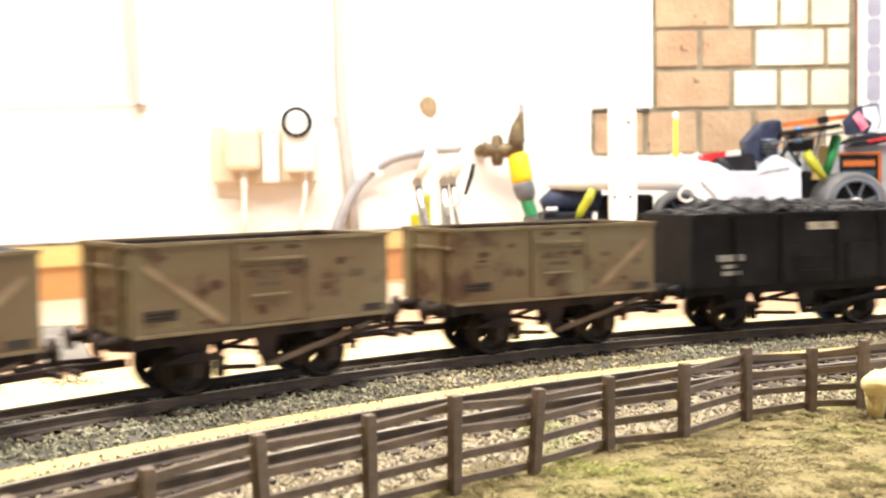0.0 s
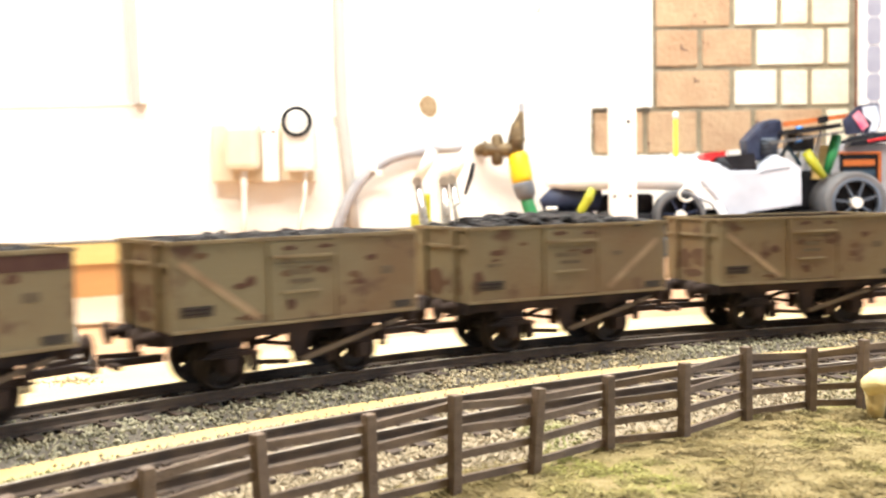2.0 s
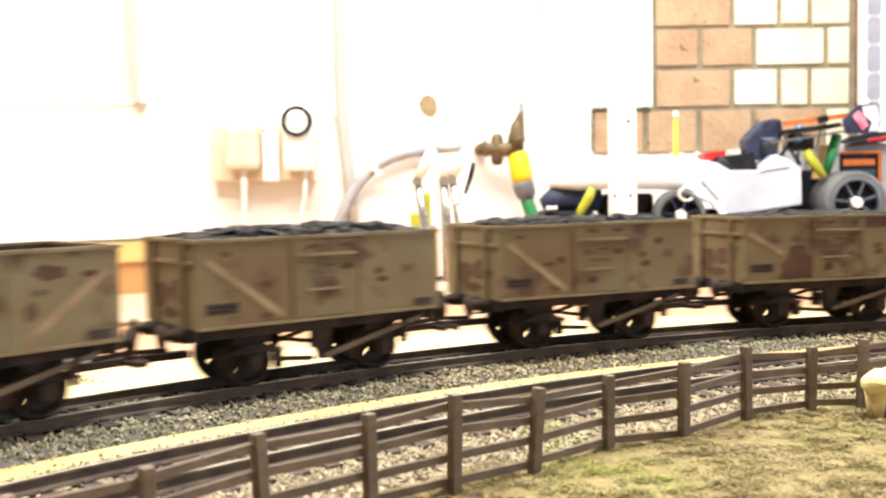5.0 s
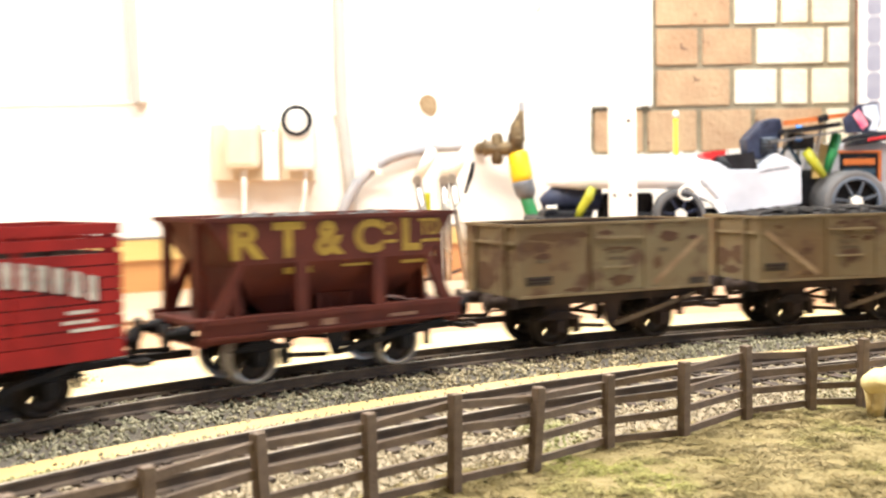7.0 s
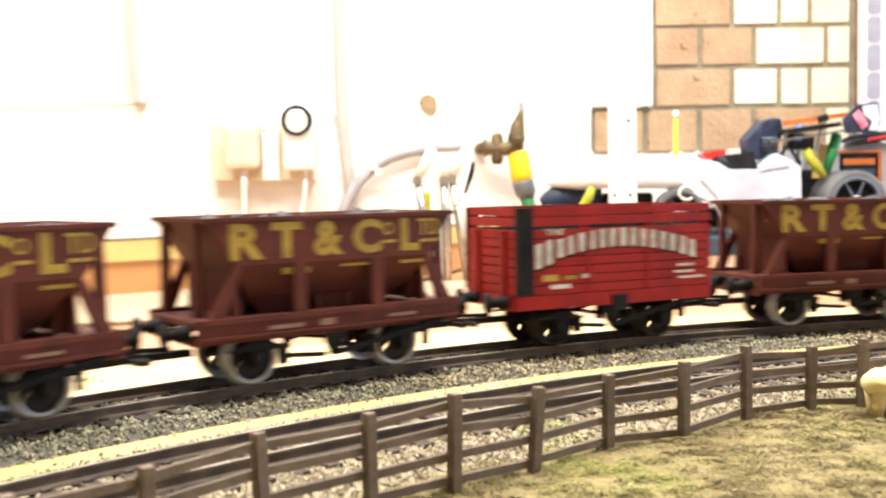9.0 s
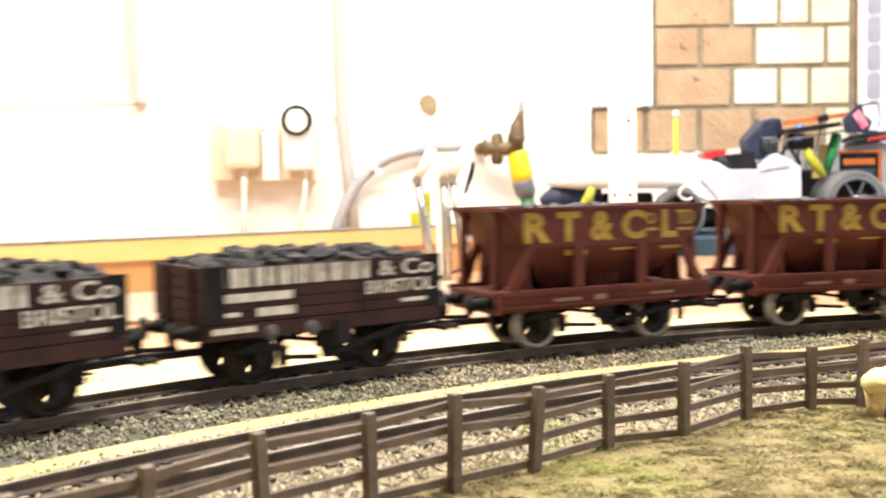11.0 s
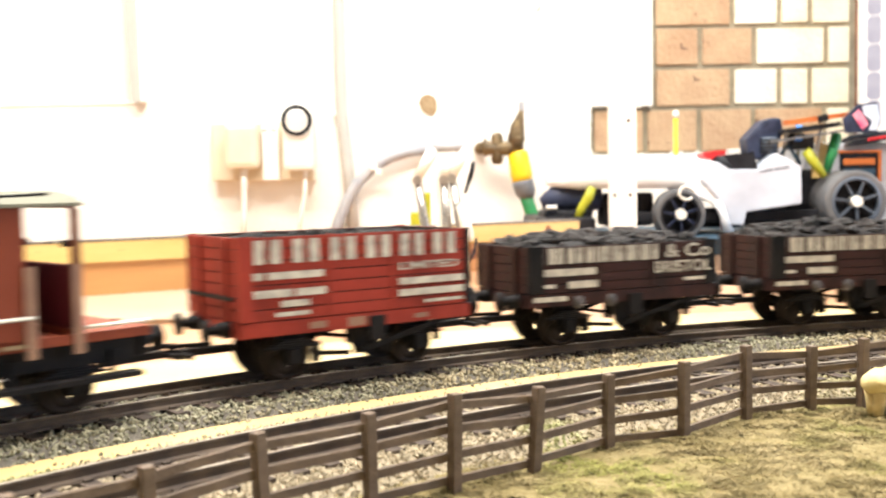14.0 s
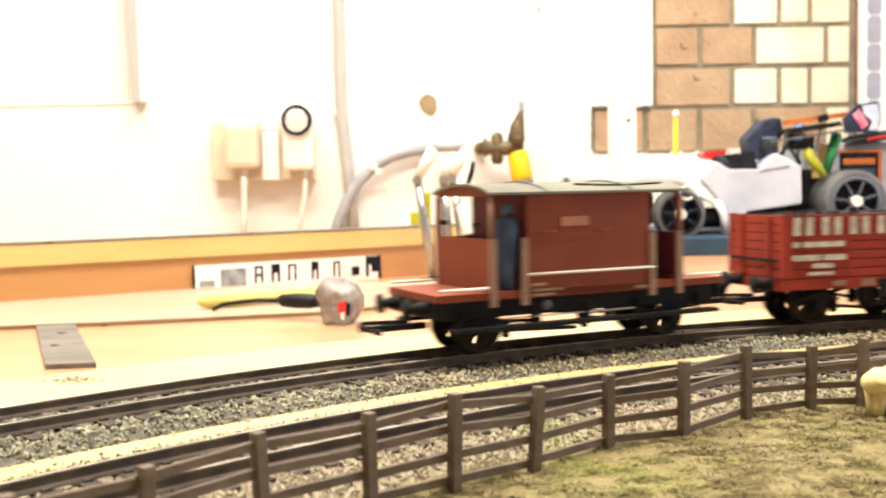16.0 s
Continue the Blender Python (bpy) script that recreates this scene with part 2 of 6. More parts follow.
def tube(bm, pts, radii, seg=12, cap=True):
    """A round bar through points, with its radius at each."""
    pts = [Vector(p) * MM for p in pts]
    if not isinstance(radii, (list, tuple)):
        radii = [radii] * len(pts)
    rings = []
    prev = None
    for i, p in enumerate(pts):
        d = (pts[min(i + 1, len(pts) - 1)] - pts[max(i - 1, 0)]).normalized()
        s = prev - d * prev.dot(d) if prev is not None else d.orthogonal()
        if s.length < 1e-9:
            s = d.orthogonal()
        s.normalize()
        prev = s
        u = d.cross(s)
        rings.append([bm.verts.new(p + (s * math.cos(2 * math.pi * k / seg) + u * math.sin(2 * math.pi * k / seg)) * radii[i] * MM) for k in range(seg)])
    for a, b in zip(rings, rings[1:]):
        for k in range(seg):
            f = bm.faces.new((a[k], a[(k + 1) % seg], b[(k + 1) % seg], b[k]))
            f.smooth = True
    if cap:
        bm.faces.new(rings[0][::-1])
        bm.faces.new(rings[-1])
    return bm


def lathe(bm, centre, axis, profile, seg=24):
    """Turns (along, radius) pairs round an axis through the centre."""
    c, ax = Vector(centre) * MM, Vector(axis).normalized()
    s = ax.orthogonal().normalized()
    u = ax.cross(s)
    rings = [[bm.verts.new(c + ax * a * MM + (s * math.cos(2 * math.pi * k / seg) + u * math.sin(2 * math.pi * k / seg)) * r * MM) for k in range(seg)]
             for a, r in profile]
    for a, b in zip(rings, rings[1:]):
        for k in range(seg):
            bm.faces.new((a[k], a[(k + 1) % seg], b[(k + 1) % seg], b[k])).smooth = True
    return bm


def prism(bm, outline, y0, y1, plane="xz"):
    """A slab of an outline in x and z between two depths in y (or in y and z between two x)."""
    put = (lambda a, b, c: (a, c, b)) if plane == "xz" else ((lambda a, b, c: (c, a, b)) if plane == "yz" else (lambda a, b, c: (a, b, c)))
    f = [bm.verts.new(Vector(put(a, b, y0)) * MM) for a, b in outline]
    g = [bm.verts.new(Vector(put(a, b, y1)) * MM) for a, b in outline]
    n = len(f)
    bm.faces.new(f)
    bm.faces.new(g[::-1])
    for i in range(n):
        bm.faces.new((f[i], g[i], g[(i + 1) % n], f[(i + 1) % n]))
    bmesh.ops.recalc_face_normals(bm, faces=bm.faces[:])
    return bm


def mesh_of(name, bm, material):
    me = bpy.data.meshes.new(name)
    bm.normal_update()
    bm.to_mesh(me)
    bm.free()
    me.materials.append(material)
    return me


def part(name, bm, material, parent, label=""):
    ob = new(name, mesh_of(name, bm, material) if isinstance(bm, bmesh.types.BMesh) else bm)
    ob.parent = parent
    return tagged(ob, label)


def thing(name, bm, material, label, category, group="", kind=""):
    return tagged(new(name, mesh_of(name, bm, material)), label, category, group, kind)


def root(name, label, category, group="", m=None):
    ob = new(name)
    ob.empty_display_size = 0.01
    if m is not None:
        ob.matrix_world = m
    return tagged(ob, label, category, group)


def B():
    return bmesh.new()


OCTA = (((1, 0, 0), (0, 1, 0), (-1, 0, 0), (0, -1, 0), (0, 0, 1), (0, 0, -1)),
        ((0, 1, 4), (1, 2, 4), (2, 3, 4), (3, 0, 4), (1, 0, 5), (2, 1, 5), (3, 2, 5), (0, 3, 5)))


def icosa():
    bm = bmesh.new()
    bmesh.ops.create_icosphere(bm, subdivisions=1, radius=1.0)
    bm.verts.index_update()
    vs, fs = [tuple(v.co) for v in bm.verts], [tuple(v.index for v in f.verts) for f in bm.faces]
    bm.free()
    return vs, fs


ICO = icosa()


def rubble(name, centres, radii, material, rng, shape=OCTA, jitter=0.35, squash=(1, 1, 1)):
    """Many broken stones in one mesh: a turned and jittered copy of a small solid at each centre (mm)."""
    base, faces = np.array(shape[0], float), np.array(shape[1], int)
    n, k = len(centres), len(base)
    q = rng.normal(size=(n, 4))
    q /= np.linalg.norm(q, axis=1)[:, None]
    w, x, y, z = q.T
    rot = np.stack([1 - 2 * (y * y + z * z), 2 * (x * y - z * w), 2 * (x * z + y * w), 2 * (x * y + z * w), 1 - 2 * (x * x + z * z), 2 * (y * z - x * w),
                    2 * (x * z - y * w), 2 * (y * z + x * w), 1 - 2 * (x * x + y * y)], 1).reshape(n, 3, 3)
    pts = base[None] * (1 + jitter * rng.uniform(-1, 1, (n, k, 1))) * rng.uniform(0.7, 1.25, (n, 1, 3))
    pts = np.einsum("nij,nkj->nki", rot, pts) * np.asarray(radii)[:, None, None] * np.array(squash) + np.asarray(centres)[:, None, :]
    fs = (faces[None] + (np.arange(n) * k)[:, None, None]).reshape(-1, 3)
    me = bpy.data.meshes.new(name)
    me.from_pydata((pts.reshape(-1, 3) * MM).tolist(), [], fs.tolist())
    me.materials.append(material)
    return me


def words(name, text, width, height, x, y, z, material, parent, label=""):
    """Built-in lettering on the near side of a wagon, left end at x, foot at z."""
    cu = bpy.data.curves.new(name, "FONT")
    cu.body, cu.size, cu.extrude, cu.offset = text, 1.0, 0.01, 0.04 if height > 6 else 0.014
    tmp = bpy.data.objects.new(name, cu)
    me = bpy.data.meshes.new_from_object(tmp)
    bpy.data.objects.remove(tmp)
    co = np.array([v.co[:] for v in me.vertices])
    lo, hi = co.min(0), co.max(0)
    for v in me.vertices:
        v.co = ((x + (v.co.x - lo[0]) / (hi[0] - lo[0]) * width) * MM, (y - v.co.z * 8) * MM, (z + (v.co.y - lo[1]) / (hi[1] - lo[1]) * height) * MM)
    me.materials.append(material)
    ob = new(name, me)
    ob.parent = parent
    return tagged(ob, label)


def bar_pairs(name, spans, y, material, parent, label="", w=0.37, slope=None):
    """Two plain upright bars in each (x0, x1, z0, z1) on the near side, one part for each letter's room."""
    for x0, x1, z0, z1 in spans:
        dx, bm = (x1 - x0) * w, B()
        box(bm, x0, x0 + dx, y - 0.12, y, z0, z1)
        box(bm, x1 - dx, x1, y - 0.12, y, z0, z1)
        if slope:
            mid = (x0 + x1) / 2
            for v in bm.verts:
                v.co.z += slope * mid * (v.co.x - mid * MM)
        part(name, bm, material, parent, label)


def bars(name, spans, y, material, parent, label=""):
    """Plain painted bars (x0, x1, z0, z1) on the near side, one part each."""
    return [part(name, box(B(), x0, x1, y - 0.12, y, z0, z1), material, parent, label) for x0, x1, z0, z1 in spans]


# ---- the plan: two concentric curves of track (mm) ----
CX, CY, R_MAIN, R_NEAR, GAUGE = 254.96, -141.19, 495.54, 436.8, 16.5
BOARD_TOP, BENCH_TOP = -7.0, -40.0


def ring_xy(r, s):
    """A point on a circle of radius r, s millimetres along the main line to the right of its middle."""
    a = math.pi / 2 - s / R_MAIN
    return CX + r * math.cos(a), CY + r * math.sin(a)


def sweep(bm, r, section, s0, s1, steps, closed=False):
    """Sweeps a closed section of (out, up) pairs along the curve."""
    rings = []
    for i in range(steps + (0 if closed else 1)):
        s = s0 + (s1 - s0) * i / steps
        rings.append([bm.verts.new((*(c * MM for c in ring_xy(r + o, s)), z * MM)) for o, z in section])
    n = len(section)
    pairs = list(zip(rings, rings[1:])) + ([(rings[-1], rings[0])] if closed else [])
    for a, b in pairs:
        for k in range(n):
            bm.faces.new((a[k], a[(k + 1) % n], b[(k + 1) % n], b[k]))
    if not closed:
        bm.faces.new(rings[0])
        bm.faces.new(rings[-1][::-1])
    bmesh.ops.recalc_face_normals(bm, faces=bm.faces[:])
    return bm


ROUND = 2 * math.pi * R_MAIN

# ---- room ----
room = [("floor", (-2300, 2300, -1700, 1760, -1010, -950), M_CONCRETE, "grey concrete garage floor"),
        ("ceiling", (-2300, 2300, -1700, 1760, 1400, 1460), M_LTWALL, "white garage ceiling"),
        ("wall_south", (-2300, 2300, -1760, -1700, -950, 1400), M_LTWALL, "plain white garage wall"),
        ("wall_west", (-2360, -2300, -1760, 1760, -950, 1400), M_LTWALL, "plain white garage wall"),
        ]
for name, b, m, label in room:
    thing(name, box(B(), *b), m, label, "ceiling" if name == "ceiling" else ("floor" if name == "floor" else "wall"), kind="structure")

bm = B()
for b in ((-1760, 50, -950, 1400), (1050, 1760, -950, 1400), (50, 1050, -950, 0), (50, 1050, 900, 1400)):
    box(bm, 2300, 2360, b[0], b[1], b[2], b[3])
thing("wall_east", bm, M_LTWALL, "plain white garage wall with an opening for the assumed window", "wall", kind="structure")
# unseen window, added to go with the cool lamp
win = tagged(new("window_1"), "unseen white framed window, added for cool light from the right", "window", kind="structure")
for y0, y1, z0, z1 in ((50, 80, 0, 900), (1020, 1050, 0, 900), (80, 1020, 0, 30), (80, 1020, 870, 900)):
    part("window_frame", box(B(), 2316, 2350, y0, y1, z0, z1), M_GLOSS, win)

# north wall: masonry with a plaster coat that has come away in places
wall_n = tagged(new("wall_north", mesh_of("wall_north", box(B(), -2300, 2300, 1612, 1760, -950, 1400), M_MORTAR)),
                "brick garage wall under patchy white plaster", "wall", kind="structure")
bm = B()
for x0, x1, z0, z1 in ((-2300, 233, -950, 1400), (233, 318, -950, 91), (233, 318, 166, 1400), (318, 2300, -950, 91), (318, 330, 166, 1400),
                       (690, 2300, 91, 1400), (330, 690, 520, 1400)):
    box(bm, x0, x1, 1600, 1612, z0, z1)
part("plaster", bm, M_WALL, wall_n, "white painted plaster, broken at its edges")
rng = np.random.default_rng(5)
crumbs = [(233 + rng.uniform(-3, 2), 1603, z) for z in np.arange(92, 166, 4)] + [(x, 1603, 166 + rng.uniform(-2, 3)) for x in np.arange(234, 330, 4)] + [(x, 1603, 91 + rng.uniform(-3, 1)) for x in np.arange(234, 640, 5)]
part("plaster_edge", rubble("plaster_edge", crumbs, rng.uniform(1.5, 4, len(crumbs)), M_WALL, rng), None, wall_n, "ragged broken plaster edge")
part("bare_patch", prism(B(), ((-34, 176), (-29, 186), (-20, 190), (-10, 186), (-5, 177), (-6, 163), (-12, 156), (-20, 157), (-29, 164)), 1599, 1600), M_TAN, wall_n, "round tan patch where plaster is missing")

# ---- bench and layout board ----
bench = root("workbench", "long wooden workbench under the model railway", "workbench")
part("top", box(B(), -1150, 1250, -780, 1598, BENCH_TOP - 25, BENCH_TOP, 1.5), M_PLY, bench, "pale plywood bench top")
for x in (-1100, 0, 1200):
    for y in (-740, 1550):
        part("leg", box(B(), x - 35, x + 35, y - 35, y + 35, -950, BENCH_TOP - 25), M_PINE, bench)

lb = B()
lathe(lb, (CX, CY, 0), (0, 0, 1), ((BENCH_TOP, 0.01), (BENCH_TOP, 574), (BOARD_TOP, 574), (BOARD_TOP, 0.01)), 160)
for f in lb.faces:
    f.smooth = False
thing("baseboard", lb, M_BASE, "bare pale timber baseboard carrying the model railway", "baseboard", kind="structure")

# wooden strip between the two ballast beds
thing("edge_strip", sweep(B(), 467.0, ((-4.2, BOARD_TOP), (4.2, BOARD_TOP), (4.2, -4.6), (-4.2, -4.6)), -620, 330, 140), M_PINESTRIP,
      "bare cream-coloured wooden strip between two ballasted tracks", "wood strip", kind="structure")


def ballast(name, r, inner, outer, m, label, n, seed, under=None):
    """A ballast bed with sloping shoulders under one track and loose stones over it."""
    bed = thing(name, sweep(B(), r, ((-inner, BOARD_TOP), (outer, BOARD_TOP), (outer - 4, -3.5), (-inner + 6, -3.5)), 0, ROUND, 240, True), under or M_BED,
                label, "ballast", kind="stuff")
    rg = np.random.default_rng(seed)
    s, o = rg.uniform(-480, -40, n), rg.uniform(-inner - 0.5, outer + 1.5, n)
    top = np.clip(np.minimum((o + inner) / 6, (outer - o) / 4), 0, 1) * 3.6 + BOARD_TOP
    # between sleepers the stones lie lower
    a = math.pi / 2 - s / R_MAIN
    c = np.stack([CX + (r + o) * np.cos(a), CY + (r + o) * np.sin(a), top + rg.uniform(-0.3, 0.55, n)], 1)
    keep = (np.abs(np.abs(o) - GAUGE / 2) > 1.2) & ((np.abs(o) > 15.5) | (rg.random(n) < 0.9))
    ob = part("stones", rubble("stones", c[keep], rg.uniform(0.3, 0.75 if under is None else 0.55, keep.sum()), m, rg, jitter=0.3), None, bed)
    tagged(ob, kind="stuff")
    return bed


def track(name, r, label, s0, s1):
    t = root(name, label, "model track", "tracks")
    for off in (-GAUGE / 2, GAUGE / 2):
        rail = part("rail", sweep(B(), r + off, ((-1.1, -2.6), (1.1, -2.6), (0.9, -2.1), (0.28, -1.8), (0.28, -0.85), (0.5, -0.6), (0.5, -0.06), (-0.5, -0.06),
                                                  (-0.5, -0.6), (-0.28, -0.85), (-0.28, -1.8), (-0.9, -2.1)), 0, ROUND, 360, True), M_RAIL, t, "tarnished nickel rail")
        part("rail_head", sweep(B(), r + off, ((-0.44, -0.06), (0.44, -0.06), (0.40, 0.0), (-0.40, 0.0)), 0, ROUND, 360, True), M_RAILTOP, rail, "worn bright running surface")
    bm = box(B(), -1.6, 1.6, -15, 15, -4.6, -2.62)
    for off in (-GAUGE / 2, GAUGE / 2):
        for e in (-1, 1):
            box(bm, -0.8, 0.8, off + e * 1.5 - 0.4, off + e * 1.5 + 0.4, -2.62, -2.1)
    me = mesh_of("sleeper", bm, M_SLEEPER)
    rest = B()
    step = 8.2
    k = 0
    while k * step < ROUND - 4:
        s = -ROUND / 2 + k * step
        k += 1
        x, y = ring_xy(r, s)
        h = -s / R_MAIN
        if s0 < s < s1:
            ob = new("sleeper", me)
            ob.parent = t
            ob.matrix_local = pose(x * MM, y * MM, 0, 0, 0, math.degrees(h))
        else:
            d, n = Vector((math.cos(h), math.sin(h))), Vector((-math.sin(h), math.cos(h)))
            c = [Vector((x, y)) + d * e * 1.6 + n * w * 15 for e, w in ((-1, -1), (1, -1), (1, 1), (-1, 1))]
            lo = [rest.verts.new((p.x * MM, p.y * MM, -4.6 * MM)) for p in c]
            hi = [rest.verts.new((p.x * MM, p.y * MM, -2.62 * MM)) for p in c]
            rest.faces.new(hi)
            for i in range(4):
                rest.faces.new((lo[i], lo[(i + 1) % 4], hi[(i + 1) % 4], hi[i]))
    tagged(part("far_sleepers", rest, M_SLEEPER, t), kind="stuff")
    return t


ballast("ballast_main", R_MAIN, 24.5, 15.5, M_STONE, "grey-green crushed stone ballast under the main line", 26000, 3)
ballast("ballast_near", R_NEAR, 25.0, 25.0, M_STONE2, "pale loose stone ballast under the empty track", 46000, 4, M_BEDP)
track("track_main", R_MAIN, "curved model railway track, worn rails on dark sleepers", -480, -40)
track("track_near", R_NEAR, "curved empty model railway track beside the fence", -480, -60)

# scattered stones on the bare board behind the main line
rg = np.random.default_rng(8)
n = 500
a, o = rg.uniform(-480, -40, n), 512 + np.abs(rg.normal(0, 5, n))
sc = [(*ring_xy(oo, ss), BOARD_TOP + 0.25) for ss, oo in zip(a, o)]
tagged(new("loose_stones", rubble("loose_stones", sc, rg.uniform(0.25, 0.6, n), M_STONE, rg)), "few loose ballast stones on bare timber", "ballast", kind="stuff")
sm = [(-106 + rg.normal(0, 4), 289 + rg.normal(0, 3.0), BOARD_TOP + 0.1) for _ in range(120)]
tagged(new("spilt_stones", rubble("spilt_stones", sm, rg.uniform(0.2, 0.45, 120), M_STONE, rg)), "small patch of spilt stones on bare timber", "ballast", kind="stuff")

n = 320
a, o = rg.uniform(-480, -60, n), np.where(rg.random(n) < 0.6, 463 + np.abs(rg.normal(0, 1.6, n)), 471 - np.abs(rg.normal(0, 1.2, n)))
grit = [(*ring_xy(oo, ss), -4.45) for ss, oo in zip(a, o)]
tagged(new("grit", rubble("grit", grit, rg.uniform(0.2, 0.5, n), M_STONE, rg)), "stray stone grit on the wooden strip", "ballast", kind="stuff")

# ---- field with flock, fence and sheep ----
R_FENCE = 404.0


def field_z(x, y):
    return -6.0 + 0.9 * noise.noise((x * 0.05, y * 0.05, 0)) + 0.5 * noise.noise((x * 0.16, y * 0.16, 3))


bm = B()
nx, ny = 130, 130
grid = {}
for i in range(nx + 1):
    for j in range(ny + 1):
        x, y = CX - 418 + 836 * i / nx, CY - 418 + 836 * j / ny
        if math.hypot(x - CX, y - CY) < 417:
            grid[i, j] = bm.verts.new((x * MM, y * MM, field_z(x, y) * MM))
for i in range(nx):
    for j in range(ny):
        q = [grid.get(k) for k in ((i, j), (i + 1, j), (i + 1, j + 1), (i, j + 1))]
        if all(q):
            bm.faces.new(q).smooth = True
field = thing("field", bm, M_FIELD, "brown and olive flocked model field", "ground", kind="structure")
rg = np.random.default_rng(11)
N = 140000
fx, fy = rg.uniform(-45, 150, N), rg.uniform(140, 262, N)
keep = np.hypot(fx - CX, fy - CY) < 411 + 2 * rg.random(N)
fx, fy = fx[keep], fy[keep]
clump = np.array([noise.noise((x * 0.09, y * 0.09, 7)) for x, y in zip(fx, fy)])
clump = 0.6 * clump + 0.9 * np.array([noise.noise((x * 0.24, y * 0.24, 2)) for x, y in zip(fx, fy)])
fz = np.array([field_z(x, y) for x, y in zip(fx, fy)]) + 0.2 + np.clip(clump, -0.2, 1) * 1.3 + rg.uniform(0, 0.5, len(fx))
verts, faces = [], []
ang, tilt, ln = rg.uniform(0, 2 * math.pi, len(fx)), rg.uniform(1.2, 1.55, len(fx)), rg.uniform(0.6, 1.4, len(fx))
for i in range(len(fx)):
    d = Vector((math.cos(ang[i]) * math.sin(tilt[i]), math.sin(ang[i]) * math.sin(tilt[i]), math.cos(tilt[i]))) * ln[i]
    s = Vector((-math.sin(ang[i]), math.cos(ang[i]), 0)) * 0.19
    p = Vector((fx[i], fy[i], fz[i] - 0.4))
    b = len(verts)
    verts += [((p - s) * MM)[:], ((p + s) * MM)[:], ((p + d * 0.6 + s * 0.8) * MM)[:], ((p + d + Vector((0, 0, -0.15 * ln[i]))) * MM)[:], ((p + d * 0.6 - s * 0.8) * MM)[:]]
    faces.append((b, b + 1, b + 2, b + 3, b + 4))
me = bpy.data.meshes.new("grass")
me.from_pydata(verts, [], faces)
me.materials.append(M_FLOCK)
tagged(new("grass", me), "short dry olive and tan grass flock", "grass", kind="stuff")

# the fence: four rails between square posts, each bay with its own slight sag
fence = root("fence", "brown plastic four-rail field fence along the track", "fence")
rnd = random.Random(3)
# along the curve, out from it, height, lean
spots = ((-452, 0.5, 16, 0), (-429, 1.0, 16, 1), (-406, 0.4, 15.6, 1), (-382.5, 0.6, 16.6, -1), (-358, 0.3, 16.2, 0.5), (-336.9, -0.4, 17.1, 0), (-314.2, -0.5, 15.6, 4), (-287.3, 3.1, 14.8, 0.5),
         (-266.9, -0.9, 16.1, 0), (-238.5, 4.8, 16.5, -0.5), (-215.6, 4.7, 14.8, 1), (-202.0, 0.5, 16.2, 1), (-180, 2, 16, -1), (-157, 1, 16, 0.5), (-134, 2, 16, 0))
posts = []
for s, dr, ht, lean in spots:
    x, y = ring_xy(R_FENCE + dr, s)
    posts.append((x, y, ht / 16.2))
    h = math.degrees(-s / R_MAIN)
    p = part("post", box(B(), -0.97, 0.97, -0.97, 0.97, -2.5, ht, 0.22), M_FENCE, fence)
    p.matrix_local = pose(x * MM, y * MM, -6 * MM, rnd.uniform(-2, 2), lean, h + rnd.uniform(-5, 5))
for (a, b) in zip(posts, posts[1:]):
    for z in (1.7, 5.9, 10.0, 14.0):
        z0, z1 = z * a[2] - 6 + rnd.uniform(-0.3, 0.3), z * b[2] - 6 + rnd.uniform(-0.3, 0.3)
        d = Vector((b[0] - a[0], b[1] - a[1])).normalized()
        nrm = Vector((-d.y, d.x)) * 0.7
        part("rail", beam(B(), (a[0] + nrm.x - d.x, a[1] + nrm.y - d.y, z0), (b[0] + nrm.x + d.x, b[1] + nrm.y + d.y, z1), 0.8, 1.4), M_FENCE, fence)

sheep = B()
mt = Matrix.Translation((0.0986, 0.2235, 0.0016)) @ Euler((0, 0, radians(25))).to_matrix().to_4x4()
bmesh.ops.create_icosphere(sheep, subdivisions=3, radius=1.0, matrix=mt @ Matrix.Diagonal((0.0085, 0.0040, 0.0034, 1)))
bmesh.ops.create_icosphere(sheep, subdivisions=2, radius=1.0, matrix=mt @ Matrix.Translation((0.0085, 0, 0.0026)) @ Matrix.Diagonal((0.0028, 0.0018, 0.002, 1)))
for ex in (-0.0048, 0.0050):
    for ey in (-0.0006, 0.0012):
        p = mt @ Vector((ex, ey, 0))
        tube(sheep, [(p.x / MM, p.y / MM, 0.0), (p.x / MM, p.y / MM, -3.5), (p.x / MM, p.y / MM, -6.3)], [1.8, 1.25, 0.9], 8)
for v in sheep.verts:
    v.co += Vector([noise.noise(v.co * 500 + Vector((k * 7, 0, 0))) for k in range(3)]) * 0.0005
for f in sheep.faces:
    f.smooth = True
thing("toy_sheep", sheep, M_SHEEP, "small cream model sheep standing in the field", "toy sheep")

# ---- things on the bench behind the train ----
ALONG = 32.7
upright = root("upright_board", "long upright board with a pale pine batten along its top", "wooden board", m=pose(-0.340, 0.785, 0, 0, 0, ALONG))
part("panel", box(B(), -230, 570, 3, 19, BENCH_TOP, -10.5), M_BOARD, upright, "orange-brown plywood face")
batten = part("batten", box(B(), -232, 579, 0, 22, -10.5, 7, 0.8), M_PINE, upright, "pale yellow pine batten with a knot")
part("knot", lathe(B(), (536, 0.2, -0.5), (0, -1, 0), ((0, 4.2), (0.25, 4.0), (0.3, 0.01)), 14), M_PIPE, batten, "dark round knot")
part("sawn_edge", box(B(), -232, 579, -0.4, 20, 6.9, 8.4), M_STRIP, batten, "dark sawn edge")

